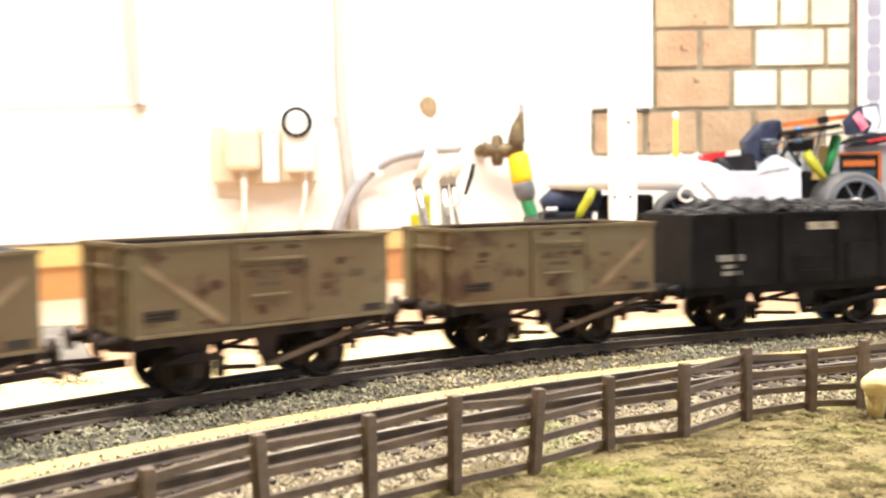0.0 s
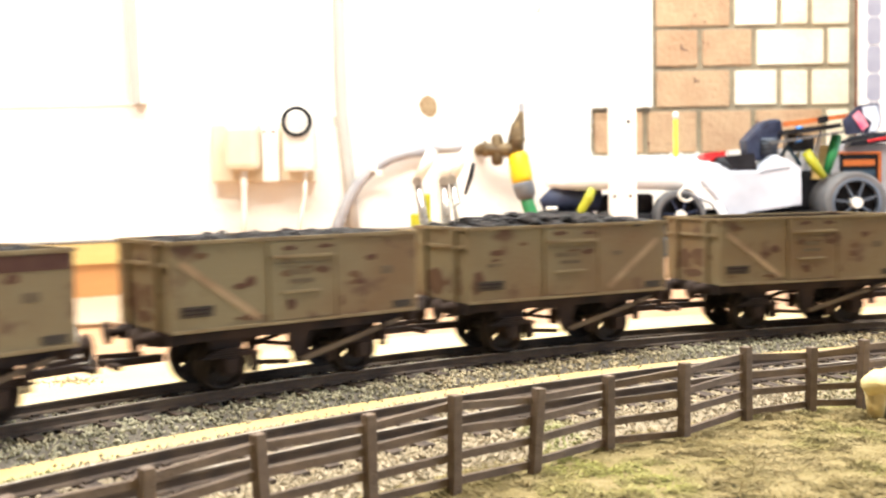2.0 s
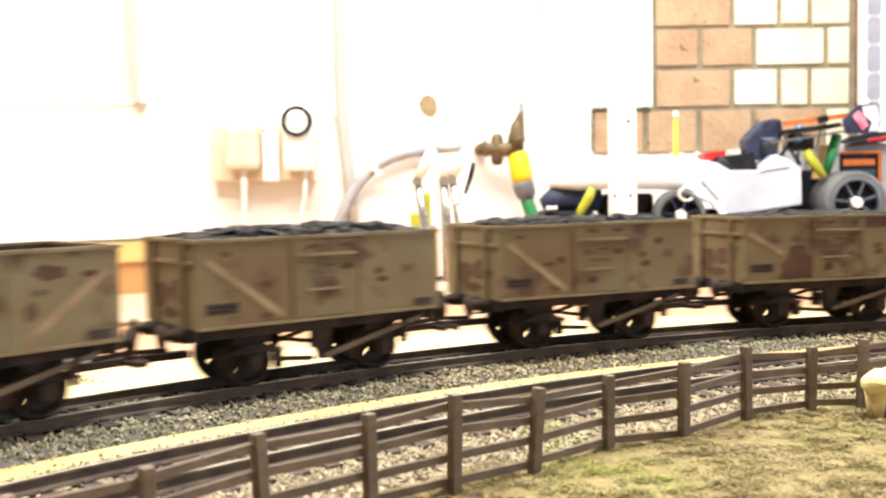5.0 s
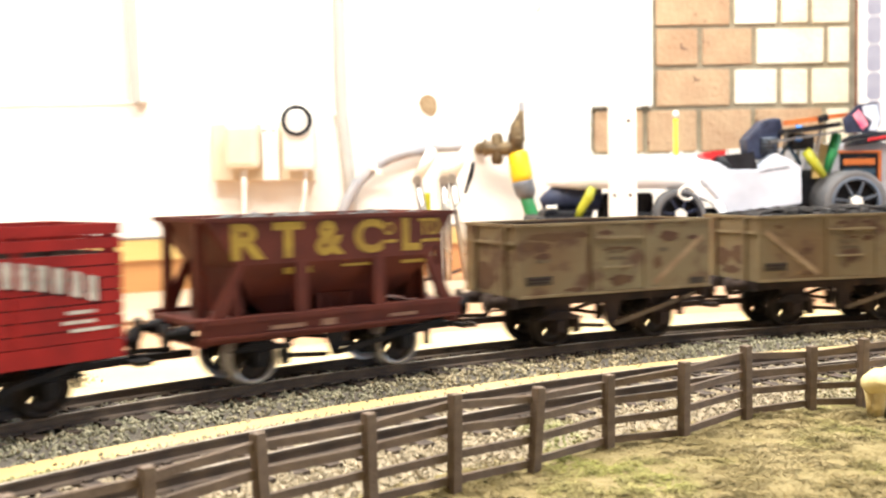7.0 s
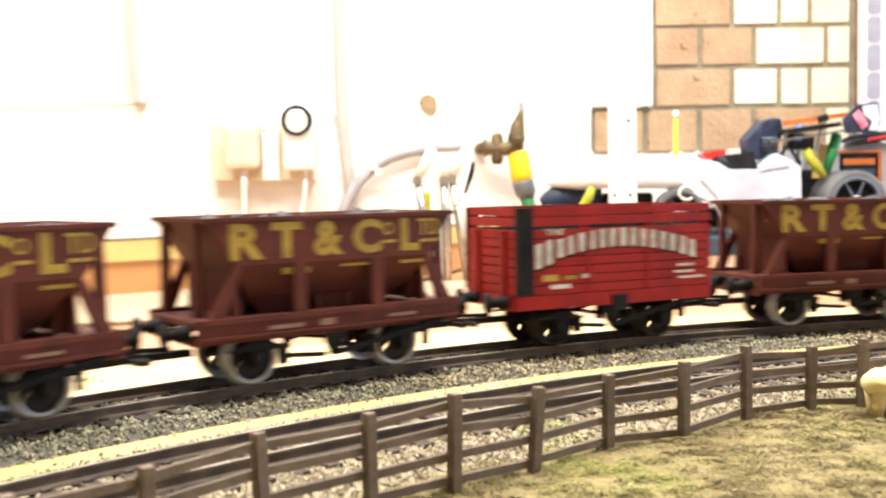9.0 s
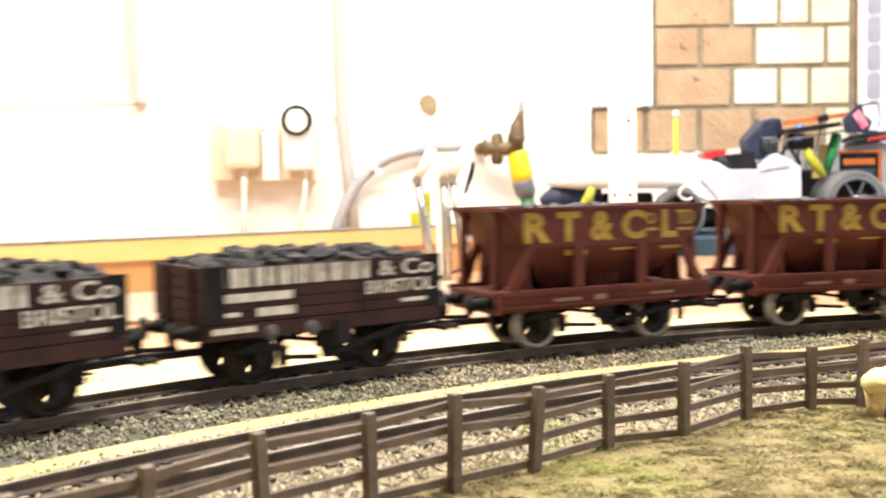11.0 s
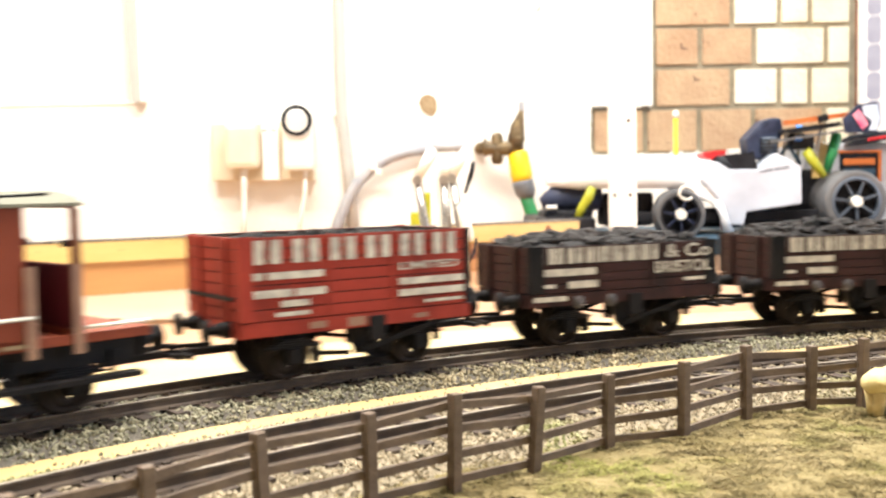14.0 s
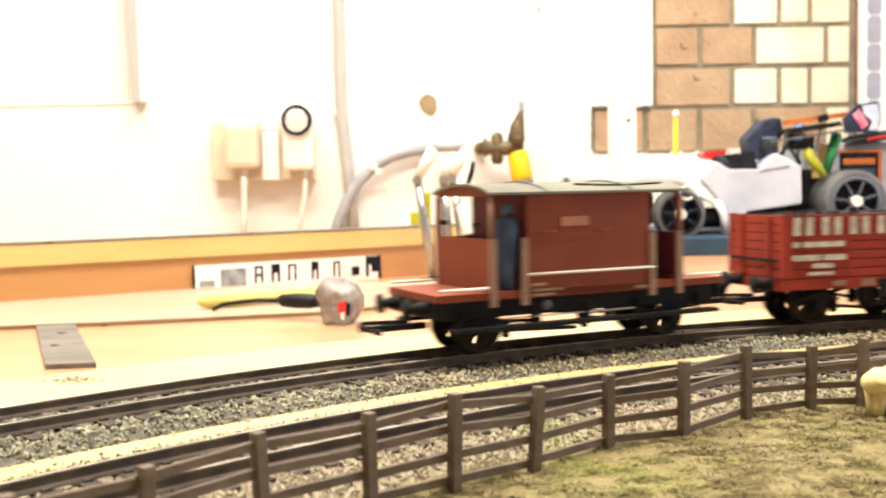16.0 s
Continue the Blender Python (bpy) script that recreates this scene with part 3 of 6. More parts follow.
part("knot", lathe(B(), (442, 3.0, -22), (0, -1, 0), ((0, 5.5), (0.25, 5.2), (0.3, 0.01)), 14), M_PIPE, upright.children[0], "dark round knot")
card = root("print_card", "white printed card with black window shapes against the board", "card", m=pose(-0.340, 0.785, 0, 0, 0, ALONG))
part("sheet", box(B(), 152, 332, 0.6, 1.6, BENCH_TOP, -17.5), M_CARDW, card)
for x0, x1, z0, z1, mm in ((157, 170, -36, -31, M_GREYINK), (176, 199, -37, -22, M_GREYINK), (331, 334, BENCH_TOP, -17.5, M_INK), (151, 153, BENCH_TOP, -17.5, M_INK)):
    part("print_block", box(B(), x0, x1, 0.3, 0.6, z0, z1), mm, card)
for x, w, style in ((207, 8, 2), (223, 8, 1), (239, 8, 0), (262, 7, 1), (284, 7, 0), (303, 8, 3), (318, 13, 4)):
    bm = B()
    if style in (0, 2):
        box(bm, x, x + 1.8, 0.3, 0.6, -36, -21)
        box(bm, x + w - 1.8, x + w, 0.3, 0.6, -36, -21)
        box(bm, x + 1.8, x + w - 1.8, 0.3, 0.6, -22.8, -21)
        if style == 2:
            box(bm, x + 1.8, x + w - 1.8, 0.3, 0.6, -30, -28)
    elif style == 1:
        box(bm, x, x + w, 0.3, 0.6, -28, -20)
        box(bm, x, x + 2, 0.3, 0.6, -36, -28)
        box(bm, x + w - 2, x + w, 0.3, 0.6, -36, -28)
    elif style == 3:
        box(bm, x, x + w, 0.3, 0.6, -35, -27)
    else:
        box(bm, x, x + w, 0.3, 0.6, -26, -18)
        box(bm, x, x + 3, 0.3, 0.6, -37, -26)
        box(bm, x + 6, x + w, 0.3, 0.6, -33, -26)
    part("window_print", bm, M_INK, card)

bm = B()
prism(bm, ((-500, 700), (-205, 880), (20, 900), (25, 770), (-80, 690), (-215, 655), (-300, 640), (-420, 585)), BENCH_TOP + 2.8, BENCH_TOP + 3.3, "xy")
thing("plastic_sheet", bm, M_SHEET, "milky plastic sheet lying on the bench", "plastic sheet")
bm = prism(B(), ((-281, 697), (-257, 699), (-172, 500), (-196, 497)), BENCH_TOP, BENCH_TOP + 2.6, "xy")
strip = thing("wood_strip", bm, M_STRIP, "weathered grey wooden strip lying across the bench", "wood strip")
for x, y in ((-229, 608), (-214, 640), (-215, 560)):
    part("screw_hole", lathe(B(), (x, y, BENCH_TOP + 2.6), (0, 0, 1), ((0, 2.6), (0.25, 2.2), (0.3, 0.01)), 10), M_INK, strip)

foam = B()
tube(foam, [(-172, 712, -31.6), (-168, 714, -31.4), (-150, 722, -31.6), (-128, 735, -31.2), (-104, 752, -31.4), (-88, 764, -31.6)], [2.0, 4.6, 4.8, 4.6, 4.5, 3.6], 14)
thing("yellow_foam_strip", foam, M_FOAM, "long pale yellow foam strip on the plastic sheet", "foam strip")
lead = root("power_lead", "black power lead with a moulded connector", "cable")
part("cable", tube(B(), [(-158, 698, -35), (-150, 690, -31), (-138, 684, -29), (-124, 680, -27.5), (-108, 672, -27)], 1.5, 8), M_DARKPL, lead)
part("connector", tube(B(), [(-110, 674, -27), (-106, 672, -27), (-98, 669, -27), (-88, 665, -27), (-82, 662, -27)], [2, 4.3, 5.2, 5, 4], 12), M_DARKPL, lead)
tub = root("clear_tub", "clear crumpled plastic tub with a red label", "plastic tub")
bm = B()
lathe(bm, (-67, 652, BENCH_TOP), (0, 0, 1), ((0, 0.01), (0, 9.5), (3, 12), (10, 13), (18, 14.5), (22, 14), (25, 11), (27, 9), (28, 0.01)), 28)
for v in bm.verts:
    v.co += Vector([noise.noise(v.co * 120 + Vector((k * 5, 0, 0))) for k in range(3)]) * 0.0038
part("shell", bm, M_CLEAR, tub)
part("label_patch", prism(B(), ((-66.5, -25.2), (-61, -24.4), (-61.6, -33.6), (-65.4, -32.6)), 634.0, 635.0), M_RCRED, tub, "red paper label")
part("label_mark", prism(B(), ((-61, -25), (-58.4, -26), (-58.8, -33), (-61.4, -33.6)), 634.2, 635.0), M_INK, tub, "black print beside the label")
part("label_mark", prism(B(), ((-64.6, -31), (-62, -31.2), (-62.4, -36), (-64.2, -35.4)), 633.6, 634.0), M_CARDW, tub, "white corner of the label")
bars("print_bar", [(-59.3, -56.5, -33, -25), (-69.5, -67.5, -31, -28)], 635, M_GREYINK, tub)

# a short lead that lies beyond the train
thing("thin_cable", tube(B(), [(-30, 905, -38), (0, 935, -36), (22, 962, -30), (30, 975, -16), (32, 978, -4)], 1.3, 8), M_DARKPL, "thin black cable lying on the bench", "cable")

# folding metal stand behind the board
stand = root("folding_stand", "folding aluminium stand with white arms", "folding stand")
Y = 930
for (x0, z0), (x1, z1), (x2, z2) in (((-7, 81), (-22, 50), (-10, BENCH_TOP)), ((8, 72), (2, 50), (4, BENCH_TOP)), ((23, 81), (9.5, 51), (22, BENCH_TOP))):
    lower = part("lower_leg", tube(B(), [(x1, Y, z1 + 3), ((x1 + x2) / 2 + 1, Y, (z1 + z2) / 2), (x2, Y, z2)], [3.6, 4.4, 3.6], 14), M_ALU, stand, "bright aluminium tube leg")
    part("knuckle", tube(B(), [(x1 - 0.5, Y - 5, z1 + 2), (x1, Y + 5, z1 + 2)], 4.2, 14), M_ALU, lower)
    part("upper_arm", tube(B(), [(x0, Y, z0), (x1, Y, z1 + 4)], [5.4, 4.2], 12), M_PLASTIC, stand, "white plastic arm")
part("sleeve", tube(B(), [(17, Y - 4, 30), (18, Y - 4, 27), (23, Y - 4, 0), (24, Y - 4, -4)], [3, 5.4, 5.4, 4], 14), M_PLASTIC, stand, "white plastic clamp sleeve")
part("head_bar", tube(B(), [(-8, Y, 81), (23, Y, 82)], 4.2, 12), M_GREYPL, stand, "grey plastic head")
part("centre_plate", box(B(), -6, 1, Y + 3, Y + 6, BENCH_TOP, 62, 1), M_PLASTIC, stand, "white plastic web")
part("grip", tube(B(), [(29, Y - 4, 68), (27, Y - 4, 58), (21, Y - 4, 40)], [1.8, 2.2, 1.4], 8), M_DARKPL, stand, "black strap")
for name, x0, x1, z in (("yellow_block", -36, -24, 18), ("yellow_strip", -20, -13, 40), ("yellow_strip", 4, 9, 14)):
    thing(name, box(B(), x0, x1, 1150, 1162, BENCH_TOP, z, 2), M_LIME, "bright yellow plastic offcut standing behind the board", "plastic offcut")

# ---- wall fittings ----
socket = root("wall_socket", "white double wall socket with two plug-in adapters", "wall socket")
part("back_box", box(B(), -352, -195, 1572, 1600, 60, 150, 3), M_CREAMPL, socket, "cream surface-mounted box")
ad = part("adapter", box(B(), -324, -274, 1528, 1572, 78, 146, 9), M_CREAMPL, socket, "cream plug-in adapter")
part("cable", tube(B(), [(-299, 1550, 79), (-299, 1550, 55), (-300, 1551, 10), (-304, 1553, -39)], [7, 5, 4.5, 4.5], 10), M_PLASTIC, ad)
sw = part("switch_plate", box(B(), -273, -247, 1562, 1572, 60, 143, 2), M_GLOSS, socket, "pair of rocker switches")
for x in (-268, -255):
    part("mark", box(B(), x - 3, x + 3, 1561.2, 1562, 135, 137), M_RCRED, sw)
ad2 = part("adapter", box(B(), -236, -192, 1526, 1572, 74, 162, 9), M_PLASTIC, socket, "white tall plug-in adapter")
part("cable", tube(B(), [(-206, 1548, 74), (-207, 1548, 40), (-213, 1549, 10), (-220, 1552, -39)], 3.4, 10), M_PLASTIC, ad2)
bm = B()
ringp = [(-213 + 20 * math.cos(a), 1519, 147.5 + 20 * math.sin(a)) for a in np.linspace(0, 2 * math.pi, 41)]
tube(bm, ringp, 3.0, 8, cap=False)
bmesh.ops.remove_doubles(bm, verts=bm.verts[:], dist=1e-6)
part("dial_ring", bm, M_INK, ad2, "black ring round the adapter's dial")

conduit = root("grey_conduit", "curved grey flexible conduit fixed to the wall", "conduit")
arc = [(-17, 1585, 104), (-50, 1583, 101), (-78, 1580, 93), (-104, 1578, 78), (-128, 1576, 55), (-147, 1575, 26), (-160, 1574, -5), (-170, 1573, -39)]
part("hose", tube(B(), arc, 8.5, 14), M_GREYPL, conduit)
for x, z in ((-104, 78), (-96, 70)):
    part("clip", box(B(), x - 5, x + 5, 1564, 1570, z - 5, z + 5, 1.5), M_PLASTIC, conduit)

tap = root("garden_tap", "old brass tap with a yellow hose connector", "tap")
part("wall_stub", tube(B(), [(60, 1600, 103), (60, 1552, 103), (70, 1542, 103)], [9, 9, 8], 14), M_BRASS, tap)
part("body", tube(B(), [(58, 1542, 103), (70, 1542, 102), (82, 1541, 101), (96, 1540, 101), (112, 1540, 104)], [8.5, 11, 9, 11, 10], 16), M_BRASS, tap)
part("nut", tube(B(), [(84, 1541, 78), (84, 1541, 84), (84, 1541, 118), (84, 1541, 125)], [6, 9, 9, 5], 8), M_BRASS, tap)
part("gland", lathe(B(), (113, 1540, 116), (0.05, 0, 1), ((-3, 8), (-3, 13), (3, 13), (3, 8)), 6), M_BRASS, tap)
part("flange", lathe(B(), (66, 1542, 103), (1, 0, 0), ((-2, 6), (-2, 13), (2, 13), (2, 6)), 16), M_BRASS, tap)
bon = part("bonnet", tube(B(), [(111, 1540, 96), (113, 1540, 118), (115, 1540, 134), (119, 1540, 148), (121, 1540, 158)], [12, 12, 10.5, 6, 3.5], 14), M_BRASS, tap)
part("lever", box(B(), 117, 126, 1537, 1543, 155, 171, 1.5), M_GREYPL, bon, "bent steel lever")
conn = part("connector", tube(B(), [(114, 1540, 97), (115, 1540, 92), (120, 1540, 60), (121, 1540, 52)], [12, 15, 16.5, 15], 18), M_HYELLOW, tap, "yellow plastic hose connector")
part("collar", tube(B(), [(121, 1540, 53), (122, 1540, 48), (126, 1540, 34), (127, 1540, 26)], [15.5, 16.5, 15.5, 11], 18), M_DGREY, conn, "grey ribbed collar")
part("hose", tube(B(), [(126, 1540, 30), (131, 1539, 14), (138, 1537, -8), (150, 1532, -39)], 10, 14), M_HGREEN, tap, "green garden hose")

# painted timber and pipes on the wall
bm = prism(B(), ((-494, 700), (-463, 700), (-461, 184), (-469, 181), (-472, 186)), 1574, 1600)
thing("wall_batten", bm, M_BEIGE, "white painted tapering timber on the wall", "wall batten", kind="structure")
thing("wall_edge", box(B(), -463, -454, 1584, 1600, 184, 700, 1.5), M_GLOSS, "white gloss edge beside the timber", "trim", kind="structure")
thing("wall_ledge", box(B(), -1400, -464, 1598, 1600, 182, 186, 0.5), M_WALL, "thin painted ledge across the wall", "trim", kind="structure")
thing("wall_pipe", tube(B(), [(-153, 1588, 1000), (-154, 1588, 330), (-153, 1588, 164), (-145, 1588, 75), (-137, 1588, -39)], 9, 14), M_BEIGE, "cream painted vertical pipe on the wall", "pipe")
thing("pipe_bracket", box(B(), -166, -145, 1584, 1600, 158, 166, 2), M_GLOSS, "small white pipe bracket", "pipe bracket")
thing("rust_pipe", tube(B(), [(648, 1596, -39), (648, 1596, 700)], 5.5, 12), M_PIPE, "rust-brown thin pipe on the brick wall", "pipe")
thing("hook", tube(B(), [(152, 1594, 312), (156, 1590, 322), (158, 1594, 328)], 1.5, 6), M_GREYPL, "tiny dark hook on the white wall", "hook")


def slotted_upright(name, x0, x1, y, z0, z1, label, holes):
    up = root(name, label, "shelf upright")
    part("channel", box(B(), x0, x1, y, y + 16, z0, z1, 1.2), M_GLOSS, up)
    me = mesh_of("slot", lathe(B(), (0, 0, 0), (0, -1, 0), ((0, 2.0), (0.3, 1.9), (0.35, 0.01)), 10), M_INK)
    for f, z in holes:
        ob = new("slot", me)
        ob.parent = up
        ob.location = ((x0 + (x1 - x0) * f) * MM, (y - 0.1) * MM, z * MM)
    return up


slotted_upright("shelf_upright", 189, 219, 1150, BENCH_TOP, 700, "white steel shelving upright with bolt holes",
                ((0.16, 33), (0.74, 33), (0.16, -8), (0.74, -8), (0.70, 116)))
perf = root("perforated_upright", "pale perforated steel upright against the wall", "shelf upright")
part("channel", box(B(), 637, 700, 1560, 1574, BENCH_TOP, 700, 1), M_GLOSS, perf)
me = mesh_of("slot", prism(B(), ((-10.5, -15), (-6, -20.5), (7, -20.5), (11, -16), (11, 16), (7, 20.5), (-6, 20.5), (-10.5, 15)), -0.4, 0), M_HOLES)
for k in range(13):
    ob = new("slot", me)
    ob.parent = perf
    ob.location = (656 * MM, 1559.9 * MM, (144 + k * 42.2) * MM)

# ---- remote-control racing car on a low shelf ----
thing("low_shelf", box(B(), 226, 640, 1190, 1540, BENCH_TOP, -19, 2), M_BLUE, "blue-grey low storage box under the racing car", "storage box")
thing("dark_case", box(B(), 112, 186, 1240, 1420, BENCH_TOP, 6, 4), M_DARKPL, "black tool case beside the shelving upright", "case")


def racing_car():
    car = root("racing_car", "white remote-control racing car with orange rear wing", "toy car")
    YN = 1262
    bm = B()
    secs = ((134, 46, 56, 44), (150, 42, 68, 66), (172, 40, 77, 78), (215, 40, 80, 84), (300, 38, 80, 92), (345, 22, 72, 96), (400, 14, 60, 92), (436, 18, 56, 86))
    rings = []
    for x, z0, z1, w in secs:
        rings.append([bm.verts.new((x * MM, (1320 + w * a) * MM, (z0 + (z1 - z0) * b) * MM)) for a, b in
                      ((-0.62, 0.0), (-0.66, 0.45), (-0.5, 0.85), (-0.2, 1.0), (0.2, 1.0), (0.5, 0.85), (0.66, 0.45), (0.62, 0.0))])
    for a, b in zip(rings, rings[1:]):
        for k in range(8):
            bm.faces.new((a[k], a[(k + 1) % 8], b[(k + 1) % 8], b[k])).smooth = True
    bm.faces.new(rings[0][::-1])
    bm.faces.new(rings[-1])
    bmesh.ops.recalc_face_normals(bm, faces=bm.faces[:])
    part("bodyshell", bm, M_RCWHITE, car, "white vacuum-formed bodyshell")
    part("chassis", box(B(), 240, 520, 1270, 1370, -4, 10, 3), M_DARKPL, car)
    part("front_tie", tube(B(), [(340, YN - 4, 24), (345, YN - 6, 6), (352, YN - 4, -17)], [6, 5, 7], 10), M_RCWHITE, car, "white trailing strip")
    shell = prism(B(), ((316, 50), (337, 71), (352, 60), (390, 61), (408, 79), (424, 73), (439, 63), (441, 17), (373, 8), (369, -8), (352, -7), (346, 12), (330, 34)), 1252, 1300)
    bmesh.ops.bevel(shell, geom=shell.edges[:], offset=2.5 * MM, segments=2, affect="EDGES", profile=0.6)
    for v in shell.verts:
        v.co += Vector([noise.noise(v.co * 60 + Vector((k * 9, 0, 0))) for k in range(3)]) * 0.0012
    part("side_pod_shell", shell, M_SHELLSHADE, car, "white crumpled rear bodyshell with blue-grey shading in its colour")
    for x0, x1, z in ((388, 404, 57), (406, 424, 60)):
        part("shell_crease", beam(B(), (x0, 1251.4, z), (x1, 1251.4, z + 3), 0.8, 1.4), M_RIMGREY, car, "thin grey crease")
    part("cockpit", prism(B(), ((345, 78), (382, 82), (386, 61), (360, 57)), 1254, 1330), M_DARKPL, car, "black cockpit opening")
    seat = prism(B(), ((391, 110), (402, 121), (413, 125), (425, 124), (428, 106), (415, 73), (384, 73), (381, 99)), 1282, 1318)
    bmesh.ops.bevel(seat, geom=seat.edges[:], offset=4 * MM, segments=2, affect="EDGES", profile=0.6)
    part("air_box", seat, M_NAVY, car, "blue-black padded air box")
    part("motor_can", tube(B(), [(409, 1280, 80), (409, 1280, 100)], 10, 14), M_RIMGREY, car)
    for z in (82, 87, 92, 97):
        part("motor_fin", lathe(B(), (409, 1280, z), (0, 0, 1), ((-0.8, 10), (-0.8, 11.6), (0.8, 11.6), (0.8, 10)), 16), M_DARKPL, car)
    part("red_trim", prism(B(), ((330, 82), (345, 85), (360, 86), (360, 76), (336, 74)), 1300, 1330), M_RCRED, car)
    part("nose_flash", prism(B(), ((364, 87), (379, 88), (379, 80), (364, 80)), 1300, 1312), M_GLOSS, car)
    for name, x, y, z, r, w, mm in (("front_wheel", 291, YN, 7, 31, 30, M_RUBBER), ("front_wheel", 172, 1384, 14, 31, 30, M_RUBBER), ("rear_wheel", 503, YN + 9, 19, 38, 60, M_RUBBER),
                                    ("rear_wheel", 505, 1384, 20, 38, 44, M_RUBBER)):
        tyre = part(name, lathe(B(), (x, y - w / 2, z), (0, 1, 0), ((1, r * 0.78), (0, r * 0.9), (1.5, r * 0.985), (5, r), (w - 5, r), (w - 1.5, r * 0.985), (w, r * 0.9), (w - 1, r * 0.75),
                                                                   (w * 0.5, r * 0.75), (1, r * 0.78)), 36), mm, car, "grey-black slick tyre")
        part("rim", lathe(B(), (x, y - w / 2, z), (0, 1, 0), ((0, r * 0.70), (-0.6, r * 0.78), (1, r * 0.8), (8, r * 0.72), (8, r * 0.68), (0, r * 0.70)), 36), M_RIMGREY if name == "rear_wheel" else M_DARKPL, tyre, "blue-grey rim" if name == "rear_wheel" else "black rim")
        bm = B()
        for k in range(7):
            a = 2 * math.pi * k / 7 + 0.3
            beam(bm, (x + 3 * math.cos(a), y - w / 2 + 3, z + 3 * math.sin(a)), (x + r * 0.72 * math.cos(a), y - w / 2 + 3, z + r * 0.72 * math.sin(a)), 2.6, 3, (0, 1, 0))
        part("spokes", bm, M_RIMGREY if name == "rear_wheel" else M_NAVY, tyre, "dark blue-grey spokes")
        part("hub_disc", lathe(B(), (x, y - w / 2 + 10, z), (0, -1, 0), ((0, r * 0.74), (0.3, 0.01)), 24), M_INK, tyre)
        part("hub", tube(B(), [(x, y - w / 2 - 3, z), (x, y - w / 2 + 9, z)], [6.5, 7.5], 12), M_PLASTIC, tyre, "white hub nut")
    wing = part("rear_wing", prism(B(), ((419, 105), (421, 109), (490, 117), (494, 112), (470, 108)), 1262, 1372), M_DARKPL, car, "black rear wing with an orange edge")
    part("orange_band", beam(B(), (419, 1259, 116), (500, 1259, 125.5), 2.5, 5.6, (0, 0, 1)), M_ORANGE, wing)
    part("band_gap", beam(B(), (461, 1257.4, 119.5), (474, 1257.4, 122.5), 1.2, 8.5, (0, 0, 1)), M_INK, wing)
    end = part("end_plate", prism(B(), ((489, 119), (508, 137), (530, 139), (536, 120), (530, 103), (493, 102)), 1250, 1254), M_NAVY, wing, "dark blue wing end plate")
    part("flash", prism(B(), ((500, 124), (508, 131), (514, 122), (520, 112), (512, 106), (506, 115)), 1248.6, 1250), M_PINK, end, "magenta flash")
    part("flash", prism(B(), ((512, 135), (529, 137), (534.5, 120), (529, 105), (520, 105), (524, 116), (514, 124)), 1248.4, 1250), M_SKY, end, "pale blue flash")
    for x in (428, 446, 470):
        part("strut", beam(B(), (x, 1290, 66), (x + 6, 1290, 108), 4, 4), M_ALU, car)
    part("shock", tube(B(), [(451, 1270, 83), (460, 1268, 68), (473, 1266, 50)], [6, 6.5, 4], 12), M_LIME, car, "lime damper")
    part("green_link", tube(B(), [(495, 1285, 103), (489, 1284, 80), (481, 1283, 56)], [6.5, 6.5, 5], 10), M_HGREEN, car)
    for x, z in ((445, 111), (444, 98)):
        part("blue_nut", tube(B(), [(x, 1276, z - 3), (x, 1276, z + 3)], 4.2, 8), M_NUT, car)
    part("wood_stay", prism(B(), ((475, 92), (490, 91), (484, 48), (468, 49)), 1296, 1304), M_PINE, car, "plain wooden stay")
    part("gearbox", box(B(), 430, 480, 1300, 1350, 10, 60, 6), M_DARKPL, car)
    part("front_arm", tube(B(), [(166, 1258, 4), (171, 1258, 16), (180, 1258, 30), (185, 1258, 42)], [4, 5.5, 6.5, 5], 10), M_LIME, car, "lime suspension arm")
    part("axle", tube(B(), [(291, YN, 7), (291, 1384, 9)], 4, 8), M_ALU, car)
    part("bulkhead", box(B(), 204, 268, 1296, 1352, -8, 34, 5), M_DARKPL, car)
    part("steering_link", beam(B(), (180, 1300, 20), (300, 1300, 14), 6, 4), M_DARKPL, car)
    part("side_pod", box(B(), 318, 440, 1290, 1360, -12, 12, 3), M_DARKPL, car)
    part("red_link", beam(B(), (312, 1286, 8), (342, 1284, -2), 4, 5), M_RCRED, car)
    part("battery_strap", beam(B(), (350, 1284, 4), (352, 1284, -14), 5, 4), M_PINK, car)
    part("wing_tier", prism(B(), ((404, 95), (500, 108), (500, 105), (406, 92)), 1264, 1370), M_DGREY, car, "grey lower wing tier")
    part("receiver", box(B(), 436, 466, 1280, 1300, 84, 104, 3), M_DARKPL, car)
    part("cable_loop", tube(B(), [(424, 1282, 78), (432, 1280, 90), (440, 1280, 78), (448, 1280, 66)], 2.2, 6), M_BLUE, car)
    part("shell_skirt", prism(B(), ((296, 44), (330, 40), (352, 18), (345, 2), (330, 22), (312, 30)), 1256, 1260), M_RCWHITE, car, "ragged white shell edge")
    part("bumper", box(B(), 126, 186, 1266, 1350, -6, 14, 4), M_DARKPL, car)
    part("bumper_tip", tube(B(), [(128, 1262, 18), (142, 1262, 18)], 2.4, 8), M_PLASTIC, car)
    part("nose_core", tube(B(), [(126, 1300, 22), (140, 1300, 28), (168, 1300, 30), (200, 1300, 26)], [8, 15, 17, 14], 14), M_NAVY, car, "dark rounded nose core")
    part("tie_loop", tube(B(), [(296 + 9 * math.cos(a), YN - 22, 33 + 8 * math.sin(a)) for a in np.linspace(0, 5.6, 14)], 1.7, 6), M_PLASTIC, car, "white cable tie loop")
    return car


